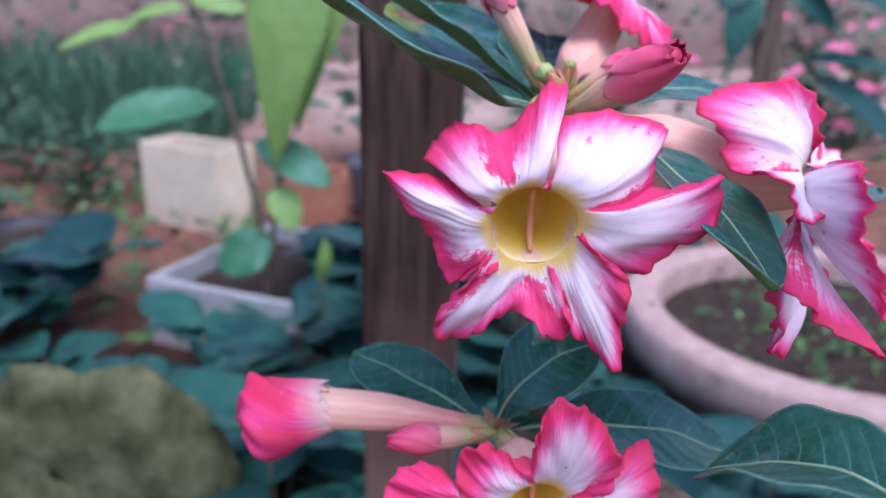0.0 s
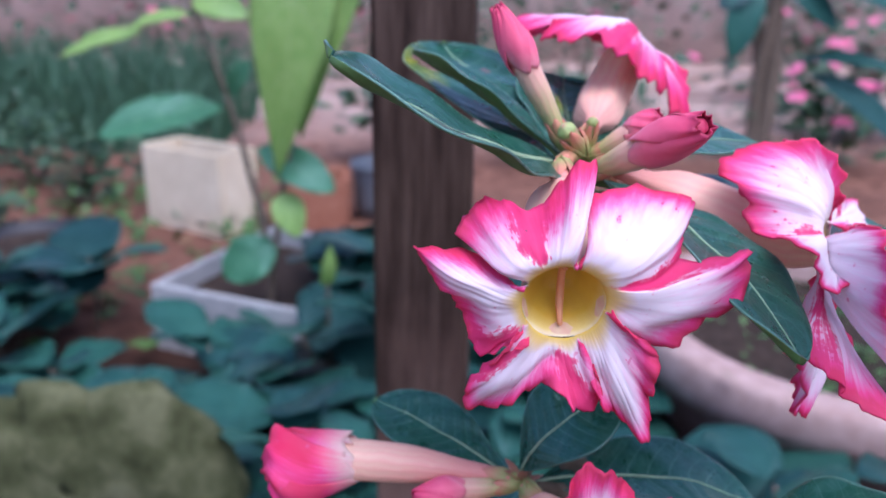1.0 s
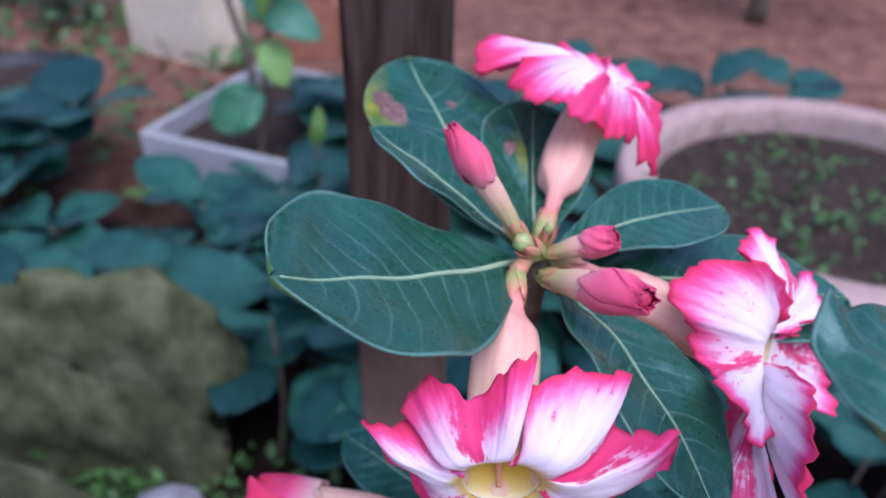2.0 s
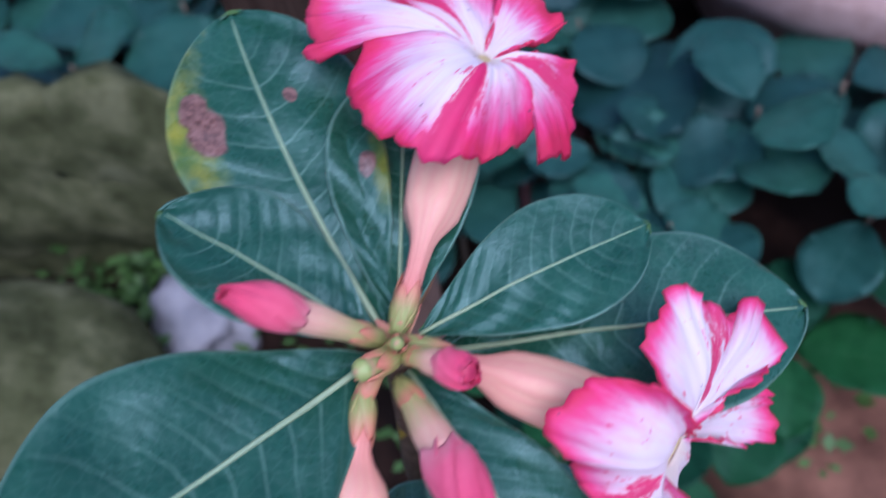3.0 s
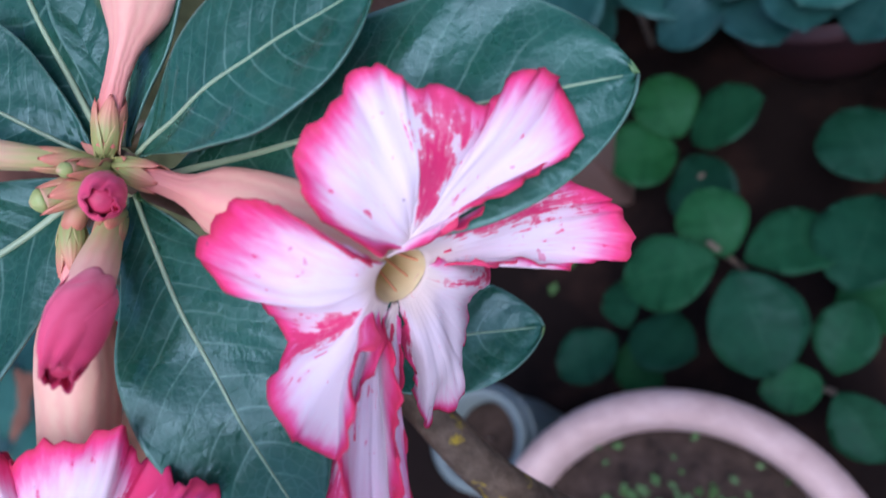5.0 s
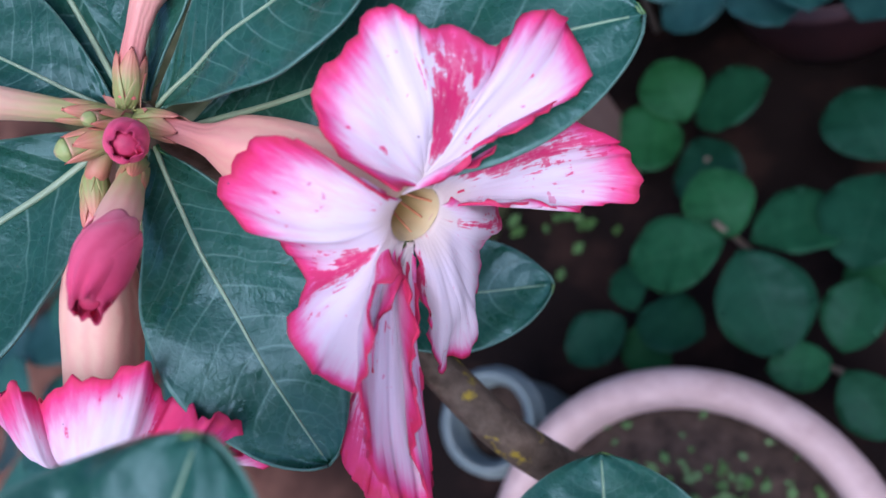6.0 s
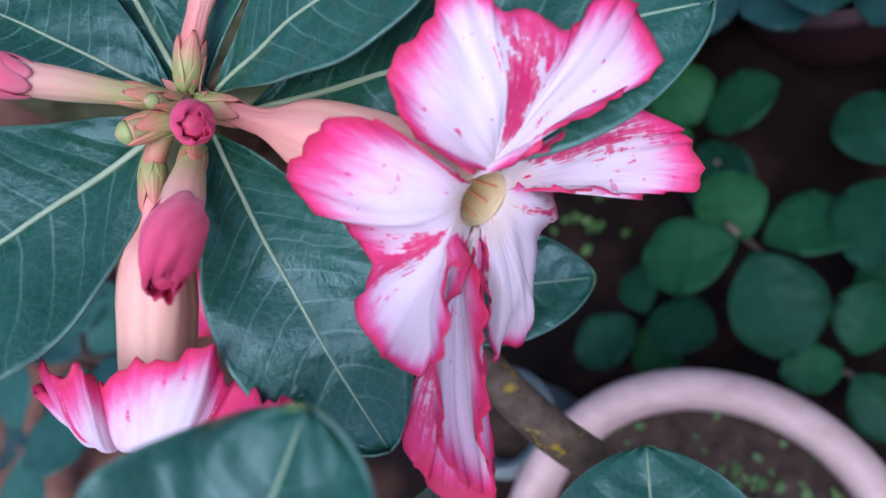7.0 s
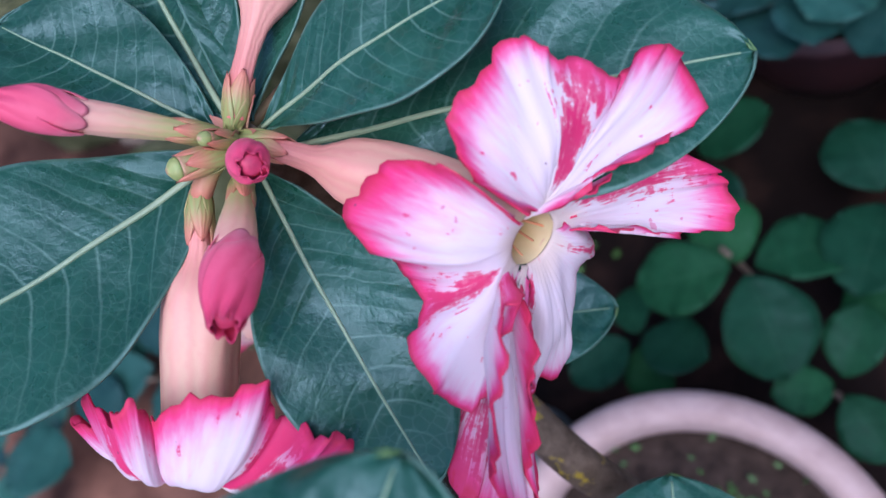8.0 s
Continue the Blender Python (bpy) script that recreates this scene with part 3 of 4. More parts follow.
link("branch", grid("branch", pipe(polyline([(0.10, 0.122, 0.31), (0.125, 0.108, 0.5), (0.108, 0.122, 0.607), (0.089, 0.119, 0.703)], 20), [0.009, 0.006, 0.004], 10), TRUNK, closed=True), M_STEM, rose, "woody side branch")

# flowers: each petal's ends at the throat, its rim (angle, radius, height; degrees and millimetres), lift, reach, red stripes (place, width), blush
FRONT_TOP = ((150, 82), [(149, 12, -4), (148, 17, -11), (161, 24, -16), (157, 30, -19), (144, 29, -20), (130, 26, -20), (117, 22, -18), (104, 22, -17), (91, 27, -20), (84, 31, -22), (75, 31, -23), (74, 27, -20), (74, 20, -15), (79, 12, -4)], 0.28, 0.30, [(0.46, 0.08)], 0.0)
FRONT_RIGHT = ((82, -12), [(74, 11, -3), (71, 17, -10), (75, 22, -16), (69, 25, -20), (47, 31, -24), (31, 38, -27), (24, 39, -26), (18, 34, -23), (10, 32, -19), (8, 37, -18), (12, 48, -17), (8, 49, -14), (-1, 48, -12), (-9, 43, -10), (-16, 35, -6), (-27, 30, -3), (-25, 21, -1), (-3, 12, 0)], 0.26, 0.35, [(0.50, 0.075)], 0.0)
FRONT_LEFT = ((-136, -210), [(-128, 14, 0), (-138, 21, -1), (-138, 27, -5), (-151, 27, -6), (-173, 28, -9), (-184, 34, -12), (-192, 39, -14), (-196, 33, -16), (-196, 24, -15), (-196, 17, -10), (-192, 12, -4)], 0.20, 0.35, [(0.20, 0.10)], 0.0)
FRONT_LOW = ((-146, -66), [(-141, 14, -1), (-136, 22, -2), (-131, 30, -4), (-129, 37, -5), (-124, 43, -4), (-116, 38, -3), (-110, 28, 0), (-98, 22, 2), (-86, 23, 4), (-81, 28, 4), (-74, 31, 3), (-66, 29, 2), (-62, 20, 1), (-64, 13, 0)], 0.20, 0.35, [(0.70, 0.13), (0.18, 0.06)], 0.0)
FRONT_FOOT = ((-70, -8), [(-68, 13, 0), (-68, 21, 1), (-66, 32, 2), (-62, 38, 2), (-59, 43, 4), (-56, 44, 4), (-48, 37, 0), (-31, 29, -1), (-24, 23, 0), (-15, 16, 0)], 0.20, 0.35, [(0.12, 0.08)], 0.0)
link("pedicel", grid("pedicel", pipe(polyline([HUB, HUB + (-0.005, -0.008, 0.003), HUB + (-0.009, -0.016, 0.002)], 8), [0.0030, 0.0028, 0.0030], 10), TRUNK, closed=True), M_CALYX, rose, "short reddish flower stalk")
rose_flower(rose, HUB + (-0.009, -0.016, 0.002), (0.0220, 0.1785, 0.6450), (-0.03, -0.97, -0.18), (0, 0, 1), [FRONT_TOP, FRONT_RIGHT, FRONT_LEFT, FRONT_LOW, FRONT_FOOT], label="open pink and white trumpet flower with yellow throat", r0=0.0116, tube_r=0.0096, flush=0.07, margin=0.0074, neck=2, vivid=1.2)

SIDE_TOP = ((72, 2), [(4, 13, 2), (3, 22, 6), (-6, 34, 8), (-11, 44, 10), (-8, 53, 3), (-1, 55, -3), (4, 51, -5), (4, 44, -6), (8, 41, -7), (19, 41, -9), (31, 40, -11), (35, 43, -16), (42, 42, -18), (51, 37, -18), (62, 35, -18), (78, 31, -13), (84, 25, -8), (80, 15, 0)], 0.12, 0.45, [(0.54, 0.085)], 0.0)
SIDE_LEFT = ((78, 176), [(88, 15, 3), (88, 24, 0), (88, 33, -5), (91, 33, -15), (104, 33, -24), (122, 35, -28), (135, 33, -24), (141, 28, -21), (155, 26, -18), (164, 28, -14), (164, 34, -9), (165, 39, -5), (172, 41, 2), (184, 41, 8), (184, 34, 9), (180, 24, 7), (182, 13, 3)], 0.18, 0.42, [(0.57, 0.085)], 0.0)
SIDE_LONG = ((168, 198), [(161, 12, 7), (150, 19, 11), (154, 26, 15), (164, 34, 19), (176, 42, 21), (189, 52, 24), (197, 57, 28), (204, 59, 31), (200, 48, 26), (197, 36, 20), (192, 21, 12), (189, 13, 6)], 0.10, 0.40, [(0.12, 0.05)], 0.06)
SIDE_FOOT = ((202, 216), [(205, 15, -1), (203, 36, -2), (197, 53, 2), (196, 62, 7), (199, 66, 14), (202, 69, 22), (209, 65, 27), (211, 44, 12), (214, 18, 1)], 0.08, 0.35, [(0.4, 0.15)], 0.42)
SIDE_LOW = ((-140, -52), [(-136, 15, -3), (-130, 35, -3), (-128, 55, -3), (-122, 54, -4), (-116, 55, -4), (-108, 46, -7), (-90, 39, -13), (-76, 44, -17), (-68, 34, -14), (-33, 13, -3)], 0.22, 0.42, [(0.05, 0.05), (0.80, 0.05)], 0.02)
SIDE_RIGHT = ((2, -56), [(2, 13, 0), (-10, 19, 1), (-17, 33, 1), (-24, 41, 3), (-35, 50, 8), (-44, 56, 13), (-53, 54, 14), (-56, 43, 11), (-53, 30, 7), (-46, 17, 2)], 0.04, 0.45, [(0.36, 0.20)], 0.0)
rose_flower(rose, HUB + (0.004, -0.001, 0.0), (0.1152, 0.2352, 0.6445), (0.78, -0.58, 0.15), (0, 0, 1), [SIDE_TOP, SIDE_LEFT, SIDE_LONG, SIDE_FOOT, SIDE_LOW, SIDE_RIGHT], label="open pink and white trumpet flower, petals drooping", r0=0.0078, tube_r=0.0094, neck=2, ctrl=0.32, flush=0.05, deep=0.026, pale=True, margin=0.0056, stamens=3, vivid=0.88, fade=0.4)

TALL_NEAR = ((200, 345), [(176, 11, -1), (170, 23, -4), (172, 32, -8), (189, 36, -16), (208, 37, -16), (225, 37, -14), (239, 39, -13), (250, 35, -14), (268, 28, -16), (290, 24, -18), (315, 22, -18), (333, 21, -11), (343, 15, -7), (350, 8, -4)], 0.35, 0.35, [(0.52, 0.062)], 0.0)
TALL_LEFT = ((150, 195), [(170, 10, -3), (163, 21, -5), (163, 32, -9), (169, 36, -14), (170, 49, -21), (172, 44, -20), (166, 47, -19), (158, 53, -16), (150, 53, -11), (144, 44, -8), (145, 30, -5), (150, 12, -3)], 0.20, 0.40, [(0.80, 0.07), (0.25, 0.05)], 0.18)
TALL_BACK = ((150, 80), [(147, 12, -4), (138, 29, -7), (138, 38, -9), (130, 38, -7), (127, 31, -5), (123, 31, -3), (116, 38, -2), (106, 42, -1), (97, 39, -1), (88, 35, 1), (80, 36, 1), (75, 21, 0), (80, 7, -1)], 0.20, 0.40, [(0.40, 0.05), (0.90, 0.05)], 0.22)
TALL_FAR = ((80, 20), [(80, 7, -1), (74, 20, 1), (79, 32, 3), (73, 38, 3), (62, 39, 3), (49, 36, 3), (38, 35, 0), (34, 29, -1), (33, 20, -1), (26, 8, -2)], 0.15, 0.40, [(0.12, 0.06)], 0.20)
TALL_HANG = ((22, -12), [(20, 7, -2), (17, 18, -1), (15, 28, 0), (6, 33, -7), (-3, 34, -16), (-9, 38, -24), (-19, 34, -24), (-35, 29, -22), (-24, 25, -16), (-14, 20, -12), (-6, 12, -6)], 0.22, 0.35, [(0.36, 0.10)], 0.14)
rose_flower(rose, HUB + (0.001, 0.004, 0.004), (0.070, 0.336, 0.7005), (0.42, 0.15, 0.90), (0, 1, 0), [TALL_NEAR, TALL_LEFT, TALL_BACK, TALL_FAR, TALL_HANG], label="open pink and white trumpet flower on an upright tube", r0=0.0024, tube_r=0.0092, neck=3, vivid=1.35, ctrl=0.55, flush=0.14, margin=0.0105, stamens=0, pale=True)

LOW_TOP = ((108, 24), [(108, 12, -2), (97, 24, 0), (95, 31, 1), (89, 39, 1), (83, 41, 1), (71, 38, 1), (54, 33, 2), (40, 29, 3), (22, 20, 1)], 0.25, 0.35, [(0.95, 0.08)], 0.04)
LOW_LEFT = ((176, 100), [(172, 12, 0), (163, 25, -1), (140, 31, -3), (127, 31, -3), (121, 25, -3), (113, 19, -4), (98, 17, -4), (100, 11, -2)], 0.30, 0.35, [(0.90, 0.08)], 0.08)
LOW_SIDE = ((204, 166), [(204, 11, 2), (180, 21, -2), (181, 46, -1), (169, 45, -5), (163, 42, -8), (159, 34, -8), (165, 24, -5), (168, 12, -2)], 0.25, 0.40, [(0.5, 0.2)], 0.45)
LOW_RIGHT = ((28, -12), [(29, 12, -1), (20, 24, -3), (32, 31, -8), (29, 37, -8), (22, 38, -7), (4, 35, 2), (-8, 26, 6), (-10, 12, 2)], 0.20, 0.40, [(0.1, 0.1)], 0.12)
LOW_FOOT = ((-14, -164), [(-15, 11, 2), (-17, 24, 8), (-40, 32, 10), (-90, 34, 8), (-135, 32, 8), (-161, 22, 6), (-167, 11, 1)], 0.20, 0.40, [(0.5, 0.1)], 0.0)
rose_flower(rose, LOW + (0.002, -0.003, 0.0), (0.030, 0.192, 0.553), (0.05, -0.95, -0.08), (0, 0, 1), [LOW_TOP, LOW_LEFT, LOW_SIDE, LOW_RIGHT, LOW_FOOT], label="open deep pink and white flower of the lower shoot", r0=0.0095, flush=0.14, margin=0.0095)


# a flower about to open, its petals still crumpled together
def opening_flower(plant, base, mouth, tip, tube_r, r, label):
    """A flower on the point of opening: a slim tube and a crumpled bunch of overlapping petals."""
    org = ORG[plant.name]
    base, mouth, tip = np.asarray(base, float), np.asarray(mouth, float), np.asarray(tip, float)
    fl = link("flower", grid("flower", pipe(polyline([base, base + (mouth - base) * 0.5 + (0, 0, 0.0015), mouth, mouth + (tip - mouth) * 0.25], 20), [0.0030, 0.0042, tube_r * 0.92, tube_r, tube_r * 1.12, tube_r * 1.15], 18, 0.03, 5), org, closed=True), M_TUBE, plant, label)
    axis = unit(tip - mouth)
    for k in range(7):
        inner = k >= 5
        size = 0.62 if inner else 1.0
        over = 0.10 * math.sin(k * 2.4)
        path = [mouth - axis * 0.005, mouth + (tip - mouth) * 0.4, mouth + (tip - mouth) * 0.8, tip + (tip - mouth) * over]
        P = wrapped_petal(path, [tube_r * (0.7 if inner else 1.03), tube_r * 1.30 * size + 0.001, r * size * (1.08 + 0.5 * over), r * size * (1.0 + over), r * size * (0.44 - over)], k * 72 + 20, 125, 0.16, k * 1.7, 0.0016, 0.0022, 26, 40)
        v = np.linspace(0, 1, P.shape[0])[:, None] + 0 * np.linspace(0, 1, P.shape[1])[None]
        u = 0 * v + np.linspace(0, 1, P.shape[1])[None]
        edge = np.clip(v * 2.4 + 0.36, 0, 1.12) * (0.86 + 0.14 * np.sin(u * 8 + k)) + np.exp(-np.minimum(u, 1 - u) / 0.06) * 0.5 * v
        link("petal", grid("petal", P, org, 0.0004, attrs={"edge": edge, "streak": 0 * v, "gold": 0 * v + 0.3}), M_PETAL, fl)
    calyx(plant, fl, base, mouth - base, 0.0040, 0.012)
    return fl


opening_flower(rose, LOW + (-0.004, 0.0, 0.001), (-0.044, 0.240, 0.559), (-0.069, 0.238, 0.554), 0.0074, 0.0124, "opening flower with crumpled crimson petals")

# buds
rose_bud(rose, HUB + (-0.005, 0.0, 0.004), (0.007, 0.258, 0.715), 0.0050, 0.64, "closed bud with crimson tip")
rose_bud(rose, HUB + (0.001, -0.012, -0.002), (0.0625, 0.2095, 0.6865), 0.0060, 0.56, "swelling bud with crumpled crimson tip", blunt=0.5)
rose_bud(rose, HUB + (0.003, -0.005, 0.003), (0.0605, 0.2475, 0.682), 0.0044, 0.62, "small pink bud", blunt=1.0)
rose_bud(rose, HUB + (-0.001, -0.006, 0.004), (0.030, 0.2515, 0.678), 0.0036, 0.75, "tiny green bud", green=True)
rose_bud(rose, HUB + (0.001, -0.002, 0.004), (0.041, 0.258, 0.680), 0.0022, 0.75, "tiny green bud", green=True)
rose_bud(rose, LOW + (-0.003, -0.002, 0.0), (-0.018, 0.224, 0.556), 0.0048, 0.55, "small bud with pink tip")

# ---- post, pots, ground ----
M_WOOD = simple("weathered_wood", [(0.30, (0.014, 0.008, 0.006)), (0.45, (0.052, 0.034, 0.025)), (0.75, (0.120, 0.084, 0.064))], 130, 0.75, 1.0, 0.003, 9, (1, 1, 0.09))
M_SOIL = simple("red_soil", [(0.3, (0.085, 0.038, 0.026)), (0.7, (0.30, 0.15, 0.10))], 14, 0.95, 0.8, 0.01, 10)
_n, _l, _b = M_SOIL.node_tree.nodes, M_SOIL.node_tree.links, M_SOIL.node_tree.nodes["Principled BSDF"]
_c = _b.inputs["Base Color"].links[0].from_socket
# dark humus, blackened further for the shade under and between the leaves
_d = math_node(_n, _l, "ADD", attr(_n, "humus_shade"), math_node(_n, _l, "MULTIPLY", math_node(_n, _l, "SUBTRACT", tex(_n, _l, 8, 5), 0.5), 0.9), True)
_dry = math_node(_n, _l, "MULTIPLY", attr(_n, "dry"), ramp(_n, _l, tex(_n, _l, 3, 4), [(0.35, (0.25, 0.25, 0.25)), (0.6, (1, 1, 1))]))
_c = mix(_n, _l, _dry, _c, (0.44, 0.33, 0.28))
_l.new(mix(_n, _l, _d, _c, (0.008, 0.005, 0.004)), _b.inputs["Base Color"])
M_DARK = simple("potting_soil", [(0.3, (0.018, 0.013, 0.010)), (0.7, (0.08, 0.056, 0.042))], 60, 0.95, 0.8, 0.008, 10)
M_CLAY = simple("pink_clay", [(0.3, (0.34, 0.225, 0.195)), (0.7, (0.50, 0.36, 0.32))], 40, 0.85, 0.35, 0.002)
M_TERRA = simple("terracotta", [(0.3, (0.30, 0.12, 0.07)), (0.7, (0.42, 0.19, 0.12))], 30, 0.85)
M_CREAM = simple("cream_paint", [(0.3, (0.66, 0.55, 0.38)), (0.7, (0.82, 0.71, 0.52))], 12, 0.7)
M_MOSS = simple("mossy_cement", [(0.30, (0.028, 0.033, 0.013)), (0.48, (0.082, 0.091, 0.040)), (0.70, (0.18, 0.184, 0.098))], 22, 0.95, 0.7, 0.006, 10)
M_STONE = simple("pale_stone", [(0.3, (0.20, 0.21, 0.24)), (0.7, (0.44, 0.44, 0.47))], 20, 0.9, 0.6, 0.005)
M_GRASS = simple("grass", [(0.3, (0.022, 0.075, 0.040)), (0.7, (0.062, 0.155, 0.075))], 20, 0.6, 0.1)
M_BRIGHT = leaf_material("bright_leaf", (0.19, 0.34, 0.07), (0.28, 0.43, 0.12), (0.42, 0.55, 0.22), 0.45, 4.0, 0.4, translucent=0.35)
M_COVER = leaf_material("cover_leaf", (0.0062, 0.0345, 0.0275), (0.0178, 0.0685, 0.0560), (0.046, 0.112, 0.090), 0.42, 6.0, 0.27, vary=0.9, net=120.0)
# darker greener copy of cover_leaf, with the near patch's shade in its colour
M_COVER_SHADE = leaf_material("shaded_cover_leaf", (0.0035, 0.029, 0.010), (0.010, 0.058, 0.023), (0.03, 0.095, 0.045), 0.5, 6.0, 0.12, vary=0.7, net=120.0)
M_MID = leaf_material("sapling_leaf", (0.03, 0.12, 0.055), (0.06, 0.19, 0.085), (0.14, 0.28, 0.15), 0.4, 5.0, 0.5, translucent=0.2)
M_TWIG = simple("twig", [(0.3, (0.10, 0.08, 0.06)), (0.7, (0.24, 0.19, 0.14))], 80, 0.85)


def bevel_box(name, size, mtl, parent=None, at=(0, 0, 0), rz=0.0, bev=0.004, label="", cuts=0, rough=0.0):
    bm = bmesh.new()
    bmesh.ops.create_cube(bm, size=1.0)
    bmesh.ops.scale(bm, vec=size, verts=bm.verts)
    if cuts:
        bmesh.ops.subdivide_edges(bm, edges=bm.edges, cuts=cuts, use_grid_fill=True)
    bmesh.ops.bevel(bm, geom=[e for e in bm.edges if e.calc_face_angle(0) > 0.5], offset=bev, segments=2, affect="EDGES")
    if rough:
        for v in bm.verts:
            v.co += Vector(noise.noise_vector(v.co * 9)) * rough
    me = bpy.data.meshes.new(name)
    bm.to_mesh(me)
    bm.free()
    ob = link(name, me, mtl, parent, label)
    ob.matrix_basis = pose(*at, 0, 0, rz)
    return ob


def turned(name, profile, mtl, parent=None, at=(0, 0, 0), n=64, label=""):
    """A turned form from (radius, height) pairs."""
    th = np.linspace(0, 2 * np.pi, n, endpoint=False)
    P = np.array([[(r * math.cos(a), r * math.sin(a), z) for a in th] for r, z in profile])
    ob = link(name, grid(name, P, closed=True), mtl, parent, label)
    ob.location = at
    return ob


def pot(at, R, H, rim_w, rim_h, label, soil_drop=0.03, foot=0.66, mtl=None):
    p = thing("flower_pot", at, label, "pot")
    m = mtl or M_CLAY
    prof = [(0.0, 0.0), (R * foot, 0.0), (R * (foot + 0.12), H * 0.3), (R * 0.9, H - rim_h - 0.01), (R * 0.93, H - rim_h), (R - 0.004, H - rim_h + 0.003), (R, H - rim_h * 0.6), (R, H - 0.012), (R - 0.006, H - 0.003), (R - 0.014, H), (R - rim_w + 0.01, H), (R - rim_w + 0.003, H - 0.004), (R - rim_w, H - 0.014), (R - rim_w - 0.004, H - rim_h), (R * 0.8, H * 0.4), (0, H * 0.4)]
    turned("pot_wall", prof, m, p)
    top = [(R - rim_w - 0.003, H - soil_drop), (R * 0.6, H - soil_drop + 0.006), (R * 0.3, H - soil_drop - 0.002), (0.001, H - soil_drop + 0.004)]
    turned("soil", top, M_DARK, p, label="dark crumbly potting soil")
    return p


pot((0.075, 0.10, 0.0), 0.152, 0.20, 0.027, 0.04, "pinkish clay flower pot with rounded rim on the soil", mtl=simple("pale_clay", [(0.3, (0.44, 0.31, 0.27)), (0.7, (0.62, 0.47, 0.42))], 40, 0.85, 0.35, 0.002))
pot((0.62, 1.09, 0.0), 0.335, 0.25, 0.058, 0.07, "large pinkish clay bowl with thick rim on the soil", 0.05)

POT_DARK = (0.210, 0.655)
pot((*POT_DARK, 0.0), 0.115, 0.15, 0.012, 0.022, "dark maroon plastic flower pot under leaves", 0.03, 0.75, simple("maroon_plastic", [(0.3, (0.020, 0.006, 0.007)), (0.7, (0.045, 0.012, 0.012))], 20, 0.55))
pot((-0.093, 0.210, 0.0), 0.049, 0.16, 0.012, 0.02, "small grey-green flower pot beside the clay pot", 0.03, 0.75, simple("grey_green_plastic", [(0.3, (0.14, 0.19, 0.18)), (0.7, (0.22, 0.27, 0.25))], 20, 0.6))

post = thing("wooden_post", (-0.020, 0.488, 0.0), "dark weathered square wooden post set in the soil", "post")
_n, _l, _b = M_WOOD.node_tree.nodes, M_WOOD.node_tree.links, M_WOOD.node_tree.nodes["Principled BSDF"]
_c = _b.inputs["Base Color"].links[0].from_socket
_g = _n.new("ShaderNodeSeparateXYZ")
_l.new(_n.new("ShaderNodeTexCoord").outputs["Object"], _g.inputs[0])
_d = math_node(_n, _l, "ADD", _g.outputs[2], math_node(_n, _l, "MULTIPLY", tex(_n, _l, 9, 5), 0.35))
_l.new(mix(_n, _l, ramp(_n, _l, math_node(_n, _l, "ADD", _d, 0.30), [(0.12, (0.62, 0.62, 0.62)), (0.36, (0, 0, 0))]), _c, (0.30, 0.185, 0.14)), _b.inputs["Base Color"])
bevel_box("timber", (0.061, 0.055, 1.3), M_WOOD, post, (0, 0, 0.63), -4.0, 0.003, cuts=5, rough=0.0012)

gx = np.concatenate([-np.geomspace(400, 3, 14), np.linspace(-2.6, 2.6, 90), np.geomspace(3, 400, 14)])
gy = np.concatenate([-np.geomspace(400, 3, 14), np.linspace(-2.0, 5.0, 120), np.geomspace(5.5, 400, 14)])
G = np.array([[(x, y, 0.022 * noise.noise(Vector((x * 3, y * 3, 0))) + 0.012 * noise.noise(Vector((x * 11, y * 11, 4)))) for x in gx] for y in gy])
# mask of the dark humus and of the shade painted beneath dense foliage
soil_shade = np.array([[max(0.0, 1.0 - math.hypot((x - cx) / a, (y - cy) / b) ** 2) for x in gx for cx, cy, a, b in [(-0.15, 0.95, 1.3, 0.75)]] for y in gy])
soil_shade = np.maximum(soil_shade, np.array([[max(0.0, 1.0 - math.hypot((x + 0.05) / 0.52, (y - 0.30) / 0.5) ** 2) for x in gx] for y in gy])) * np.array([[min(1.0, math.hypot((x - 0.40) / 0.13, (y - 0.42) / 0.12) ** 2 * 0.6) for x in gx] for y in gy])
tagged(link("ground", grid("ground", G, attrs={"humus_shade": np.clip(soil_shade * 1.5, 0, 1), "dry": np.array([[min(1.0, max(0.0, (y - 3.2) / 1.6)) for x in gx] for y in gy])}), M_SOIL, None), "reddish garden soil, bare and uneven", "ground", kind="structure")
tagged(link("wall_north", grid("wall_north", [[(-14, 8.0, 0), (14, 8.0, 0)], [(-14, 8.0, 2.2), (14, 8.0, 2.2)]], thick=0.2), simple("plaster", [(0.3, (0.44, 0.34, 0.30)), (0.7, (0.66, 0.56, 0.51))], 3, 0.9), None), "weathered pinkish plastered garden wall", "wall", kind="structure")


# ---- round-leaved ground cover ----
def simple_leaf(name, ln, half, widest=0.55, arch=0.08, fold=0.15, seed=0, nv=9, nu=7):
    P, _, _ = blade((0, 0, 0), (ln, 0, 0), (0, 0, 1), half, arch=arch, fold=fold, widest=widest, nv=nv, nu=nu, seed=seed, wavy=0.06)
    return grid(name, P, thick=0.0006)


COVER = [simple_leaf("leaf", 0.104, 0.042, 0.54, 0.07, 0.14, k, 13, 9) for k in range(4)]

COVER_SHADE = [simple_leaf("leaf", 0.104, 0.044, 0.52, 0.07, 0.14, k, 13, 9) for k in range(4, 8)]


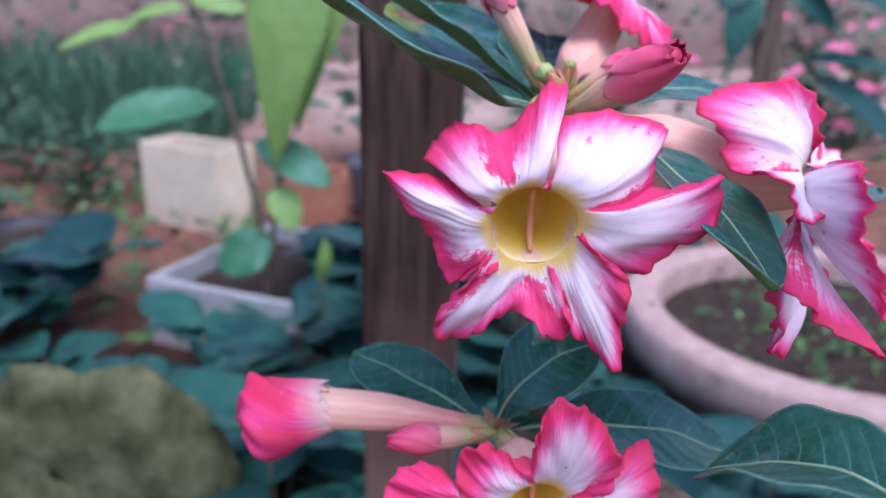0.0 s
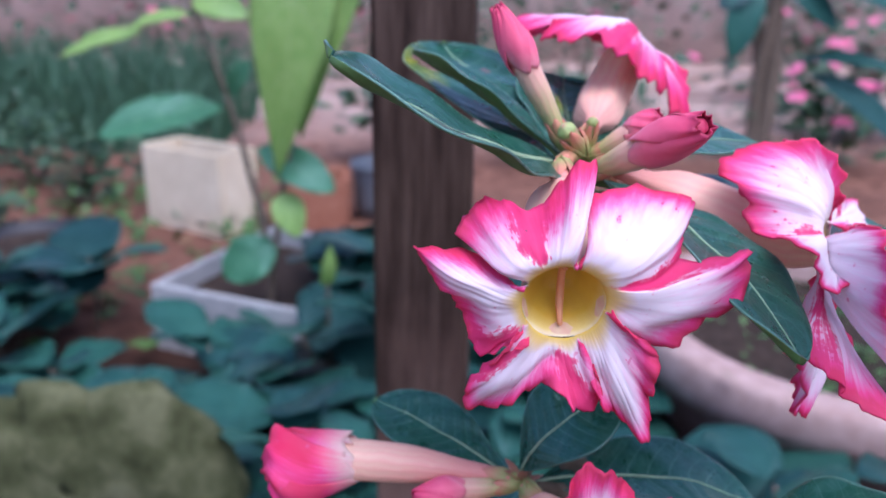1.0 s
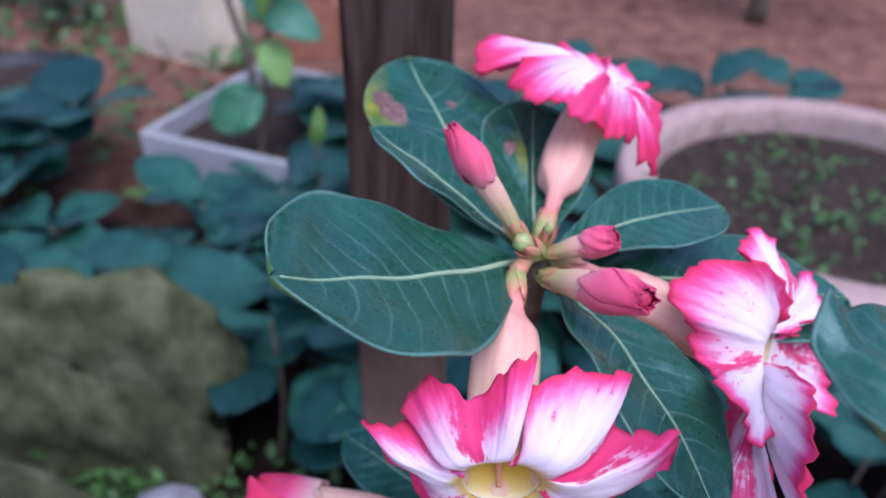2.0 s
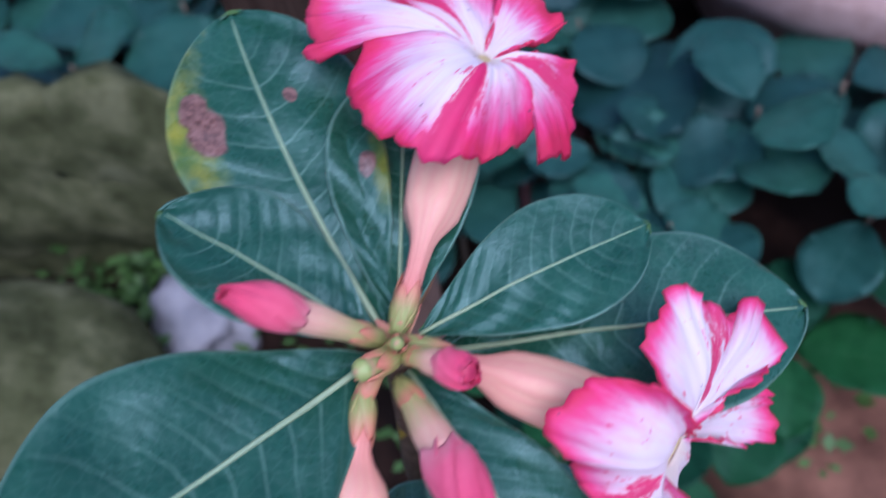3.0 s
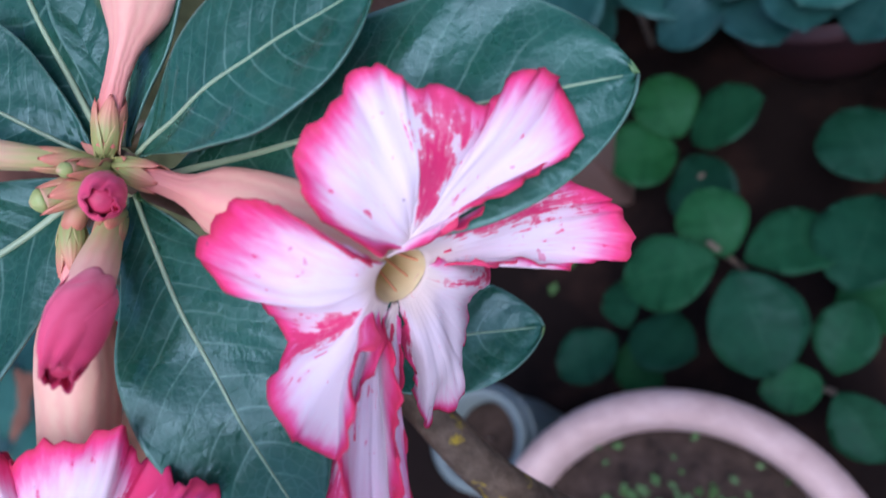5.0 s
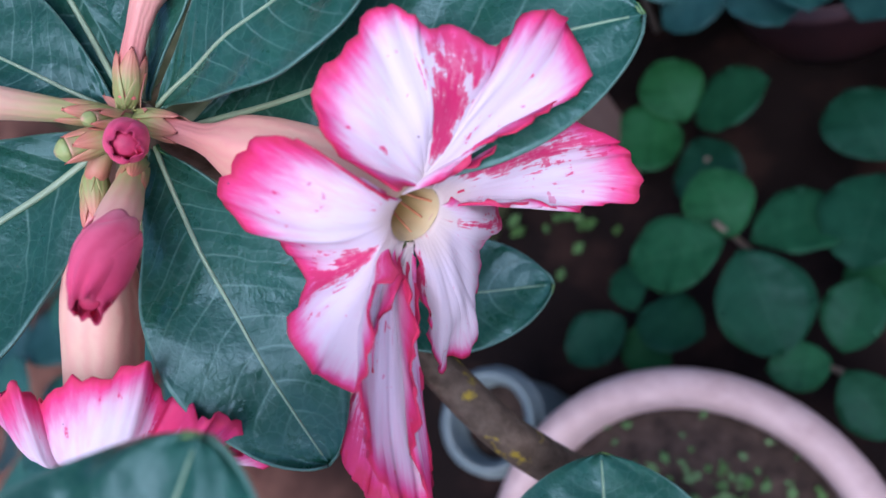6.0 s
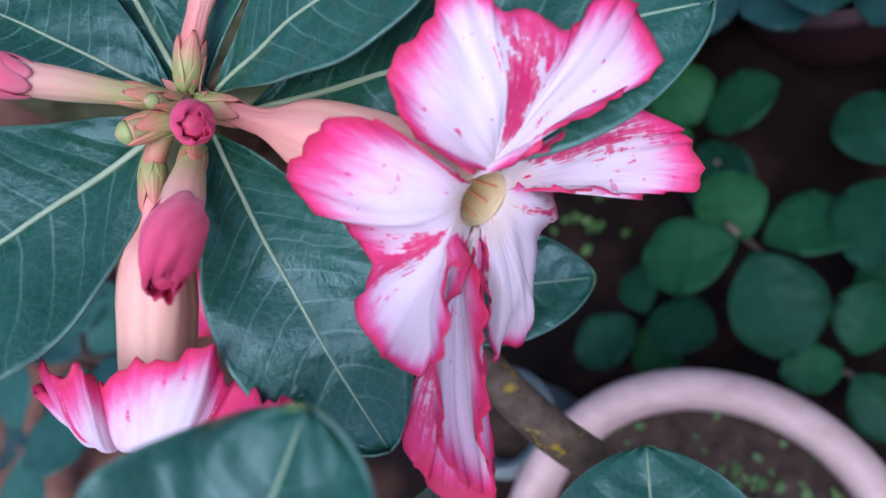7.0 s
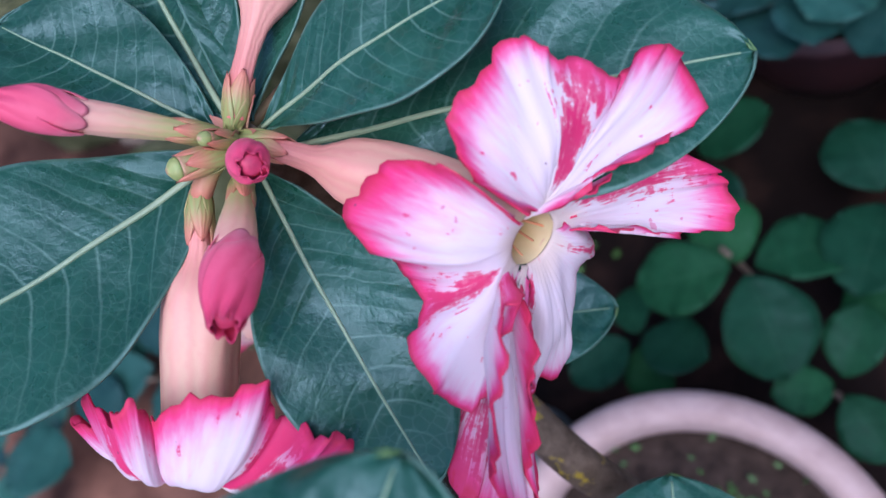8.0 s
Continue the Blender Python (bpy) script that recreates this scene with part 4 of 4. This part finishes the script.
def cover_plant(x, y, h, rng, turns=None, z=0.0):
    p = thing("ground_cover_plant", (x, y, z), "low plant with round blue-green leaves on the soil", "plant", "ground cover plants")
    lean = Vector((rng.uniform(-0.04, 0.04), rng.uniform(-0.04, 0.04), h))
    link("stem", grid("stem", pipe(polyline([(0, 0, -0.01), tuple(lean * 0.5 + Vector((0.01, 0, 0))), tuple(lean)], 8), [0.004, 0.003, 0.0025], 6), closed=True), M_TWIG, p)
    if turns:
        lean = Vector((0, 0, h))
    turn = rng.uniform(0, 360)
    near = x > 0.0 and y < 0.62
    # plants of the near patch take the leaf copy coloured darker for shade
    young = x > 0.0 and y < 0.56
    for k in range(len(turns) if turns else rng.randint(4, 6) if near else rng.randint(5, 8)):
        f = 1.0 - 0.14 * (k // 2)
        turn += 180 if k % 2 else 88 + rng.uniform(-15, 15)
        size = (0.72 + 0.16 * (k // 2)) * rng.uniform(0.75, 1.1)
        size = min(size, 1.12) * (1.6 if y > 0.78 else 1.18)
        if turns:
            turn, size = turns[k]
        ob = link("leaf", (COVER_SHADE if young else COVER)[(k + int(turn)) % 4], M_COVER_SHADE if young else M_COVER, p)
        q = lean * max(f, 0.3)
        ob.matrix_basis = pose(q.x, q.y, q.z, rng.uniform(-18, 18), rng.uniform(-28, 22), turn) @ Matrix.Diagonal((size, size * rng.uniform(0.9, 1.15), size, 1)) @ pose(0.012, 0, 0)
    return p


def free_ground(x, y):
    if math.hypot(x - POT_DARK[0], y - POT_DARK[1]) < 0.17 or math.hypot(x + 0.093, y - 0.21) < 0.11:
        return False
    if math.hypot(x - 0.62, y - 1.09) < (0.45 if y > 0.78 else 0.38) or math.hypot(x - 0.075, y - 0.10) < 0.25 or math.hypot(x + 0.025, y - 0.485) < 0.10:
        return False
    if -0.1 < x < 0.31 and 0.415 < y < 0.64:
        return False
    if x < -0.22:
        return 0.86 < y < (1.6 if x < -0.75 else 1.22 if x < -0.42 else 1.38)
    if x < -0.08:
        return y > 0.74
    if x < 0.06:
        return y > 0.47
    if x > 0.27:
        return y > 0.50
    return y > 0.33


rng = random.Random(7)
near_plants = {(0.120, 0.357): (0.16, [(188, 0.80), (286, 0.86), (18, 0.80), (112, 0.6)]), (0.020, 0.310): (0.10, [(215, 0.62), (340, 0.62), (100, 0.5), (285, 0.55)]), (0.072, 0.495): (0.07, [(15, 0.75), (110, 0.65), (195, 0.7), (290, 0.75)]), (0.185, 0.265): (0.10, [(70, 0.6), (190, 0.5), (300, 0.6)]), (0.235, 0.425): (0.10, [(250, 0.9), (10, 0.8), (110, 0.7)]), (-0.90, 0.36): (0.10, [(20, 1.1), (110, 1.0), (200, 1.1), (290, 1.0)]), (-0.74, 0.28): (0.09, [(60, 1.1), (150, 1.0), (240, 1.1), (330, 0.9)]), (-0.82, 0.17): (0.11, [(0, 1.1), (95, 1.0), (185, 1.0), (275, 1.1)]), (-0.72, 0.40): (0.08, [(40, 1.0), (135, 1.1), (230, 1.0), (315, 1.0)]), (-0.98, 0.46): (0.10, [(10, 1.1), (100, 1.1), (190, 1.0), (280, 1.1)]), (-0.60, 0.30): (0.07, [(75, 0.9), (195, 1.0), (310, 1.0)]), (0.27, 0.34): (0.07, [(60, 0.8), (180, 0.7), (300, 0.7)])}
spots = list(near_plants)
for _ in range(6000):
    x, y = rng.uniform(-1.15, 0.85), rng.uniform(0.33, 1.55)
    if free_ground(x, y) and all(math.hypot(x - a, y - b) > (0.135 if y > 0.78 else 0.112 if x > 0.0 and y < 0.62 else 0.100) for a, b in spots):
        spots.append((x, y))
for (x, y), (h, turns) in near_plants.items():
    cover_plant(x, y, h, rng, turns)
for k in range(8):
    cover_plant(POT_DARK[0] - 0.07 + 0.047 * (k % 4), POT_DARK[1] - 0.055 + 0.085 * (k // 4), 0.035 + 0.012 * (k % 3), rng, [(200 + 70 * k, 0.72), (20 + 70 * k, 0.8), (290 + 60 * k, 0.7), (110 + 60 * k, 0.75)], z=0.118)
for x, y in spots[len(near_plants):]:
    cover_plant(x, y, rng.uniform(0.09, 0.17) + (0.0 if x < -0.25 and y > 0.98 else 0.07 if 0.58 < y < 1.15 else 0.09 if x > -0.45 and y > 1.15 else 0.0), rng)


# ---- loose weeds and grass ----
def scatter_leaves(name, centre, spread, count, ln, mtl, parent, seed, half=0.3, up=0.6, label=""):
    """Many small leaves in one mesh, filling an uneven space round a centre."""
    r = random.Random(seed)
    V, Fc = [], []
    for _ in range(count):
        p = Vector((r.gauss(0, 1) * spread[0], r.gauss(0, 1) * spread[1], r.gauss(0, 1) * spread[2])) + Vector(centre)
        a = Vector((r.uniform(-1, 1), r.uniform(-1, 1), r.uniform(-0.4, 1) * up)).normalized() * ln * r.uniform(0.6, 1.3)
        s = a.cross(Vector((r.uniform(-0.5, 0.5), r.uniform(-0.5, 0.5), 1))).normalized() * ln * half * r.uniform(0.7, 1.2)
        b = Vector((0, 0, -ln * 0.15))
        i = len(V)
        V += [p, p + a * 0.35 + s, p + a * 0.75 + s * 0.75, p + a + b, p + a * 0.75 - s * 0.75, p + a * 0.35 - s, p + a * 0.5 + Vector((0, 0, ln * 0.06))]
        Fc += [(i, i + 1, i + 6), (i + 1, i + 2, i + 6), (i + 2, i + 3, i + 6), (i + 3, i + 4, i + 6), (i + 4, i + 5, i + 6), (i + 5, i, i + 6)]
    me = bpy.data.meshes.new(name)
    me.from_pydata([tuple(v) for v in V], [], Fc)
    ob = link(name, me, mtl, parent, label)
    return ob


M_WEED = simple("weed", [(0.3, (0.028, 0.085, 0.014)), (0.7, (0.08, 0.18, 0.035))], 30, 0.6, 0.1)
M_SHRUB = simple("shrub_leaf", [(0.3, (0.02, 0.06, 0.03)), (0.7, (0.06, 0.13, 0.05))], 10, 0.55, 0.1)
M_BLOSSOM = simple("blossom", [(0.3, (0.65, 0.06, 0.18)), (0.7, (0.75, 0.25, 0.36))], 20, 0.6, 0.1)
r = random.Random(3)
V, Fc = [], []
for cx, cy, n, sp, z0 in [(-0.20, 0.62, 90, 0.05, 0.005), (-0.28, 0.70, 70, 0.05, 0.005), (-0.40, 0.62, 120, 0.035, 0.005), (-0.37, 0.69, 90, 0.03, 0.005), (-0.47, 0.67, 60, 0.03, 0.005), (-0.10, 0.50, 60, 0.05, 0.005), (0.36, 0.42, 50, 0.05, 0.005), (-0.95, 2.0, 120, 0.25, 0.005), (-1.2, 2.5, 200, 0.3, 0.005), (-0.85, 2.6, 120, 0.2, 0.005), (-0.9, 1.62, 90, 0.15, 0.005), (-0.62, 2.2, 60, 0.08, 0.005), (0.11, 0.15, 150, 0.026, 0.166), (0.04, 0.15, 90, 0.022, 0.166), (0.15, 0.11, 90, 0.022, 0.166), (0.55, 1.0, 80, 0.08, 0.205), (0.72, 0.98, 60, 0.06, 0.205), (0.6, 1.2, 70, 0.08, 0.205)]:
    for _ in range(n):
        p = Vector((cx + r.gauss(0, sp), cy + r.gauss(0, sp), abs(r.gauss(0, 0.010 if z0 == 0.166 else 0.022)) + z0))
        ln = r.uniform(0.012, 0.03) * (0.45 if z0 == 0.166 else 0.9 if cy < 1.5 else 2.2)
        a = Vector((r.uniform(-1, 1), r.uniform(-1, 1), r.uniform(-0.2, 0.7))).normalized() * ln
        s = a.cross(Vector((0, 0, 1))).normalized() * ln * 0.32
        i = len(V)
        V += [p, p + a * 0.5 + s, p + a, p + a * 0.5 - s]
        Fc += [(i, i + 1, i + 2), (i, i + 2, i + 3)]
me = bpy.data.meshes.new("weeds")
me.from_pydata([tuple(v) for v in V], [], Fc)
tagged(link("weeds", me, M_WEED, None), "scattered small green weeds on the soil", "weeds", kind="stuff")

V, Fc = [], []
for _ in range(1500):
    x, y = r.uniform(-2.7, -1.05), r.uniform(3.3, 4.5)
    h, a, b = r.uniform(0.25, 0.55), r.uniform(-0.2, 0.2), r.uniform(-0.2, 0.2)
    i = len(V)
    V += [(x - 0.006, y, 0), (x + 0.006, y, 0), (x + a * 0.4 + 0.005, y + b * 0.4, h * 0.6), (x + a * 0.4 - 0.005, y + b * 0.4, h * 0.6), (x + a, y + b, h)]
    Fc += [(i, i + 1, i + 2, i + 3), (i + 3, i + 2, i + 4)]
me = bpy.data.meshes.new("grass_clump")
me.from_pydata(V, [], Fc)
tagged(link("grass_clump", me, M_GRASS, None), "tall fine blue-green grass clump behind the planters", "grass", kind="stuff")


# ---- slab, boulder, stones ----
def lump(name, size, mtl, at, label, category, seed=0, rough=0.18, flat=1.0, rz=0.0, sub=4):
    bm = bmesh.new()
    bmesh.ops.create_icosphere(bm, subdivisions=sub, radius=1.0)
    for v in bm.verts:
        d = v.co.normalized()
        k = 1 + rough * noise.noise(d * 1.6 + Vector((seed, 0, 0))) * 2 + rough * 0.35 * noise.noise(d * 5 + Vector((seed, 3, 0)))
        q = d * k
        q.z = max(q.z, -0.6) if flat else q.z
        v.co = Vector((q.x * size[0], q.y * size[1], q.z * size[2]))
    me = bpy.data.meshes.new(name)
    bm.to_mesh(me)
    bm.free()
    me.polygons.foreach_set("use_smooth", [True] * len(me.polygons))
    ob = link(name, me, mtl, None)
    ob.matrix_basis = pose(*at, 0, 0, rz)
    return tagged(ob, label, category)


def slab():
    nx, nz = 120, 22
    xs = np.linspace(-0.95, -0.27, nx)
    front, back = [], []
    for k in range(nz):
        f = k / (nz - 1)
        rowf, rowb = [], []
        for x in xs:
            end = min(1.0, (-0.265 - x) / 0.06)
            top = (0.285 + 0.030 * noise.noise(Vector((x * 6, 0, 1))) + 0.022 * noise.noise(Vector((x * 19, 2, 1))) + 0.03 * math.exp(-((x + 0.33) / 0.05) ** 2) + 0.022 * math.exp(-((x + 0.425) / 0.014) ** 2) - 0.012 * math.exp(-((x + 0.39) / 0.02) ** 2)) * (0.45 + 0.55 * math.sqrt(max(end, 0.0)))
            b = 0.018 * noise.noise(Vector((x * 7, f * 3, 5))) + 0.003 * noise.noise(Vector((x * 30, f * 12, 5)))
            rowf.append((x, 0.735 + b + 0.03 * f ** 4, top * f - 0.01))
        front.append(rowf)
    P = np.array(front)
    return tagged(link("cement_slab", grid("cement_slab", P, thick=-0.05), M_MOSS, None), "upright broken cement slab covered in moss", "slab")


slab()
lump("boulder", (0.15, 0.13, 0.20), M_MOSS, (-0.455, 0.46, 0.06), "rounded mossy olive boulder on the soil", "boulder", 1, 0.10)
lump("boulder", (0.09, 0.06, 0.09), M_MOSS, (-0.235, 0.455, 0.03), "small rounded mossy boulder on the soil", "boulder", 5, 0.12)
lump("pale_stone", (0.070, 0.060, 0.045), M_STONE, (-0.300, 0.605, 0.020), "pale grey lumpy stone on dark soil", "stone", 9, 0.34)
lump("pale_stone", (0.02, 0.018, 0.014), M_STONE, (-0.075, 0.60, 0.006), "small pale stone on the soil", "stone", 6, 0.25, sub=3)
stick = tagged(link("stick", grid("stick", pipe(polyline([(-0.70, 0.62, 0.10), (-0.52, 0.60, 0.07), (-0.37, 0.575, 0.02)], 14), [0.010, 0.009, 0.006], 8), closed=True), M_TWIG, None), "bare grey stick lying by the boulder", "stick")


# ---- planters behind ----
def trough(at, size, rz, wall, label, mtl):
    p = thing("planter_box", at, label, "planter")
    p.rotation_euler[2] = radians(rz)
    w, d, h = size
    for x, y, a, b in ((0, -d / 2 + wall / 2, w, wall), (0, d / 2 - wall / 2, w, wall), (-w / 2 + wall / 2, 0, wall, d - 2 * wall - 0.001), (w / 2 - wall / 2, 0, wall, d - 2 * wall - 0.001)):
        bevel_box("side_panel", (a, b, h), mtl, p, (x, y, h / 2), 0, 0.003)
    bevel_box("soil", (w - 2 * wall - 0.002, d - 2 * wall - 0.002, h * 0.7), M_DARK, p, (0, 0, h * 0.36), 0, 0.002, "dark potting soil")
    return p


trough((-0.332, 1.565, 0), (0.40, 0.43, 0.145), -22, 0.016, "low whitish planter box filled with soil", simple("whitewash", [(0.3, (0.33, 0.34, 0.33)), (0.7, (0.50, 0.50, 0.48))], 14, 0.8))
trough((-0.752, 2.29, 0), (0.325, 0.15, 0.255), -30, 0.014, "cream planter box standing on red soil", M_CREAM)
trough((-0.40, 2.34, 0), (0.19, 0.18, 0.16), 4, 0.014, "square terracotta planter on the soil", M_TERRA)
pot((-1.02, 1.80, 0), 0.17, 0.12, 0.014, 0.02, "wide black plastic pot on the soil", 0.03, 0.8, simple("black_plastic", [(0.3, (0.015, 0.015, 0.017)), (0.7, (0.04, 0.04, 0.045))], 20, 0.45))
pot((-0.22, 2.42, 0), 0.09, 0.19, 0.014, 0.03, "grey plastic flower pot on the soil", 0.03, 0.75, simple("grey_plastic", [(0.3, (0.09, 0.11, 0.13)), (0.7, (0.16, 0.18, 0.20))], 20, 0.5))


# ---- young trees ----
def sapling(at, stem, radii, leaves, label, mtl):
    p = thing("sapling", at, label, "sapling")
    link("stem", grid("stem", pipe(polyline(stem, 24), radii, 8), at, closed=True), M_TWIG, p)
    for k, (a, b, nrm, half, kind) in enumerate(leaves):
        P, _, _ = blade(a, b, nrm, half, arch=0.08, fold=0.15, widest=0.5 if kind == 0 else 0.40, seed=k, wavy=0.08, point=0.72 if kind and half > 0.045 else 0.0)
        link("leaf", grid("leaf", P, at, 0.0006), M_BRIGHT if kind else mtl, p)
    return p


sapling((-0.373, 1.44, 0), [(-0.373, 1.44, -0.01), (-0.352, 1.44, 0.129), (-0.337, 1.44, 0.235), (-0.285, 1.44, 0.50), (-0.225, 1.44, 0.72)], [0.008, 0.007, 0.006, 0.004], [
    ((-0.262, 1.44, 0.86), (-0.318, 1.40, 0.375), (0.25, -1, 0.2), 0.085, 1),
    ((-0.165, 1.46, 0.84), (-0.280, 1.45, 0.44), (-0.3, -1, 0.1), 0.070, 1),
    ((-0.337, 1.44, 0.235), (-0.437, 1.41, 0.175), (0, -0.9, 0.5), 0.048, 0),
    ((-0.32, 1.43, 0.34), (-0.285, 1.40, 0.26), (0.2, -0.8, 0.5), 0.032, 1),
    ((-0.365, 1.46, 0.42), (-0.215, 1.42, 0.345), (0, -0.7, 0.7), 0.04, 0)], "young sapling with long bright green hanging leaves", M_MID)
sapling((-0.41, 1.60, 0), [(-0.41, 1.60, -0.01), (-0.398, 1.60, 0.209), (-0.418, 1.60, 0.321), (-0.454, 1.60, 0.488), (-0.53, 1.60, 0.73)], [0.009, 0.008, 0.006, 0.004], [
    ((-0.470, 1.60, 0.475), (-0.690, 1.50, 0.430), (0.0, -0.65, 0.75), 0.050, 0),
    ((-0.52, 1.60, 0.66), (-0.64, 1.58, 0.63), (0, -0.6, 0.8), 0.018, 1),
    ((-0.62, 1.60, 0.625), (-0.770, 1.56, 0.575), (0, -0.6, 0.8), 0.022, 1),
    ((-0.508, 1.60, 0.69), (-0.397, 1.58, 0.655), (0.1, -0.8, 0.6), 0.035, 1),
    ((-0.45, 1.60, 0.50), (-0.40, 1.58, 0.575), (0.1, -0.8, 0.6), 0.022, 0)], "thin sapling with a few oval leaves", M_MID)
sapling((-0.20, 1.22, 0), [(-0.20, 1.22, -0.01), (-0.203, 1.21, 0.12), (-0.200, 1.20, 0.24), (-0.196, 1.20, 0.27)], [0.003, 0.003, 0.002], [
    ((-0.204, 1.20, 0.24), (-0.192, 1.19, 0.315), (0.4, -0.9, 0.2), 0.013, 1)], "slender seedling with a bright green leaf", M_COVER)


def shrub(at, stems, big, crown, label, seed, blossoms=0, leaf=0.07):
    """Several stems, some large separate leaves, and a loose crown of small ones."""
    p = thing("shrub", at, label, "shrub")
    r = random.Random(seed)
    for top, rad in stems:
        mid = (Vector(at) + Vector(top)) / 2 + Vector((r.uniform(-0.05, 0.05), 0, 0))
        link("stem", grid("stem", pipe(polyline([at, tuple(mid), top], 12), [rad, rad * 0.85, rad * 0.6], 10), at, closed=True), M_TWIG, p)
    for k, (a, b, nrm, half) in enumerate(big):
        P, _, _ = blade(a, b, nrm, half, arch=0.1, fold=0.12, widest=0.5, seed=k + seed, wavy=0.05)
        link("leaf", grid("leaf", P, at, 0.001), M_COVER, p)
    for k, (c, s, n) in enumerate(crown):
        scatter_leaves("crown", tuple(Vector(c) - Vector(at)), s, n, leaf, M_SHRUB, p, seed * 7 + k, 0.32)
        if blossoms:
            scatter_leaves("blossom", tuple(Vector(c) - Vector(at) + Vector((0, -0.05, s[2] * 0.6))), s, blossoms, leaf * 0.9, M_BLOSSOM, p, seed * 11 + k, 0.55, label="pink blossoms")
    return p


shrub((1.09, 2.7, 0), [((1.05, 2.7, 0.95), 0.035), ((0.98, 2.75, 0.9), 0.025), ((1.13, 2.68, 0.9), 0.022)], [
    ((1.10, 2.7, 0.75), (1.27, 2.62, 0.60), (0, -0.8, 0.6), 0.05),
    ((1.15, 2.7, 0.80), (1.52, 2.60, 0.64), (0, -0.7, 0.7), 0.09),
    ((1.25, 2.7, 0.45), (1.55, 2.60, 0.22), (0.1, -0.7, 0.7), 0.06),
    ((1.0, 2.7, 0.80), (0.93, 2.60, 0.50), (0, -0.9, 0.3), 0.06),
    ((1.03, 2.7, 0.75), (0.88, 2.62, 0.66), (0, -0.7, 0.6), 0.05),
    ((1.2, 2.7, 0.5), (1.50, 2.6, 0.47), (0.1, -0.7, 0.7), 0.03)], [((1.0, 2.8, 0.35), (0.15, 0.1, 0.15), 60)], "shrub with bare stems and large dark leaves", 2)
for k, (x, y, h, n, b) in enumerate([(-2.3, 6.2, 0.55, 260, 26), (-1.35, 5.6, 0.5, 220, 30), (-0.55, 6.4, 0.6, 240, 24), (0.1, 5.4, 0.45, 240, 0), (1.0, 5.8, 0.5, 240, 20), (2.3, 5.2, 0.5, 260, 36), (3.0, 6.6, 0.6, 260, 24), (2.1, 3.9, 0.30, 200, 22), (-3.4, 5.5, 0.6, 260, 0), (0.55, 3.2, 0.22, 200, 0), (1.6, 3.3, 0.25, 160, 10), (-0.2, 3.3, 0.25, 180, 0), (-1.22, 2.55, 0.12, 170, 0), (-1.5, 2.75, 0.16, 200, 0), (-1.02, 2.72, 0.13, 140, 0), (-1.35, 2.15, 0.08, 110, 0), (-1.85, 3.0, 0.2, 200, 0)]):
    shrub((x, y, 0), [((x + 0.05, y, h * 0.9), 0.02), ((x - 0.1, y, h * 0.8), 0.015)], [], [((x, y, h), (h * 0.55, h * 0.4, h * 0.4), n)], "leafy garden shrub with pink flowers" if b else "leafy green garden shrub", 20 + k, b, 0.10 if h > 0.2 else 0.05)
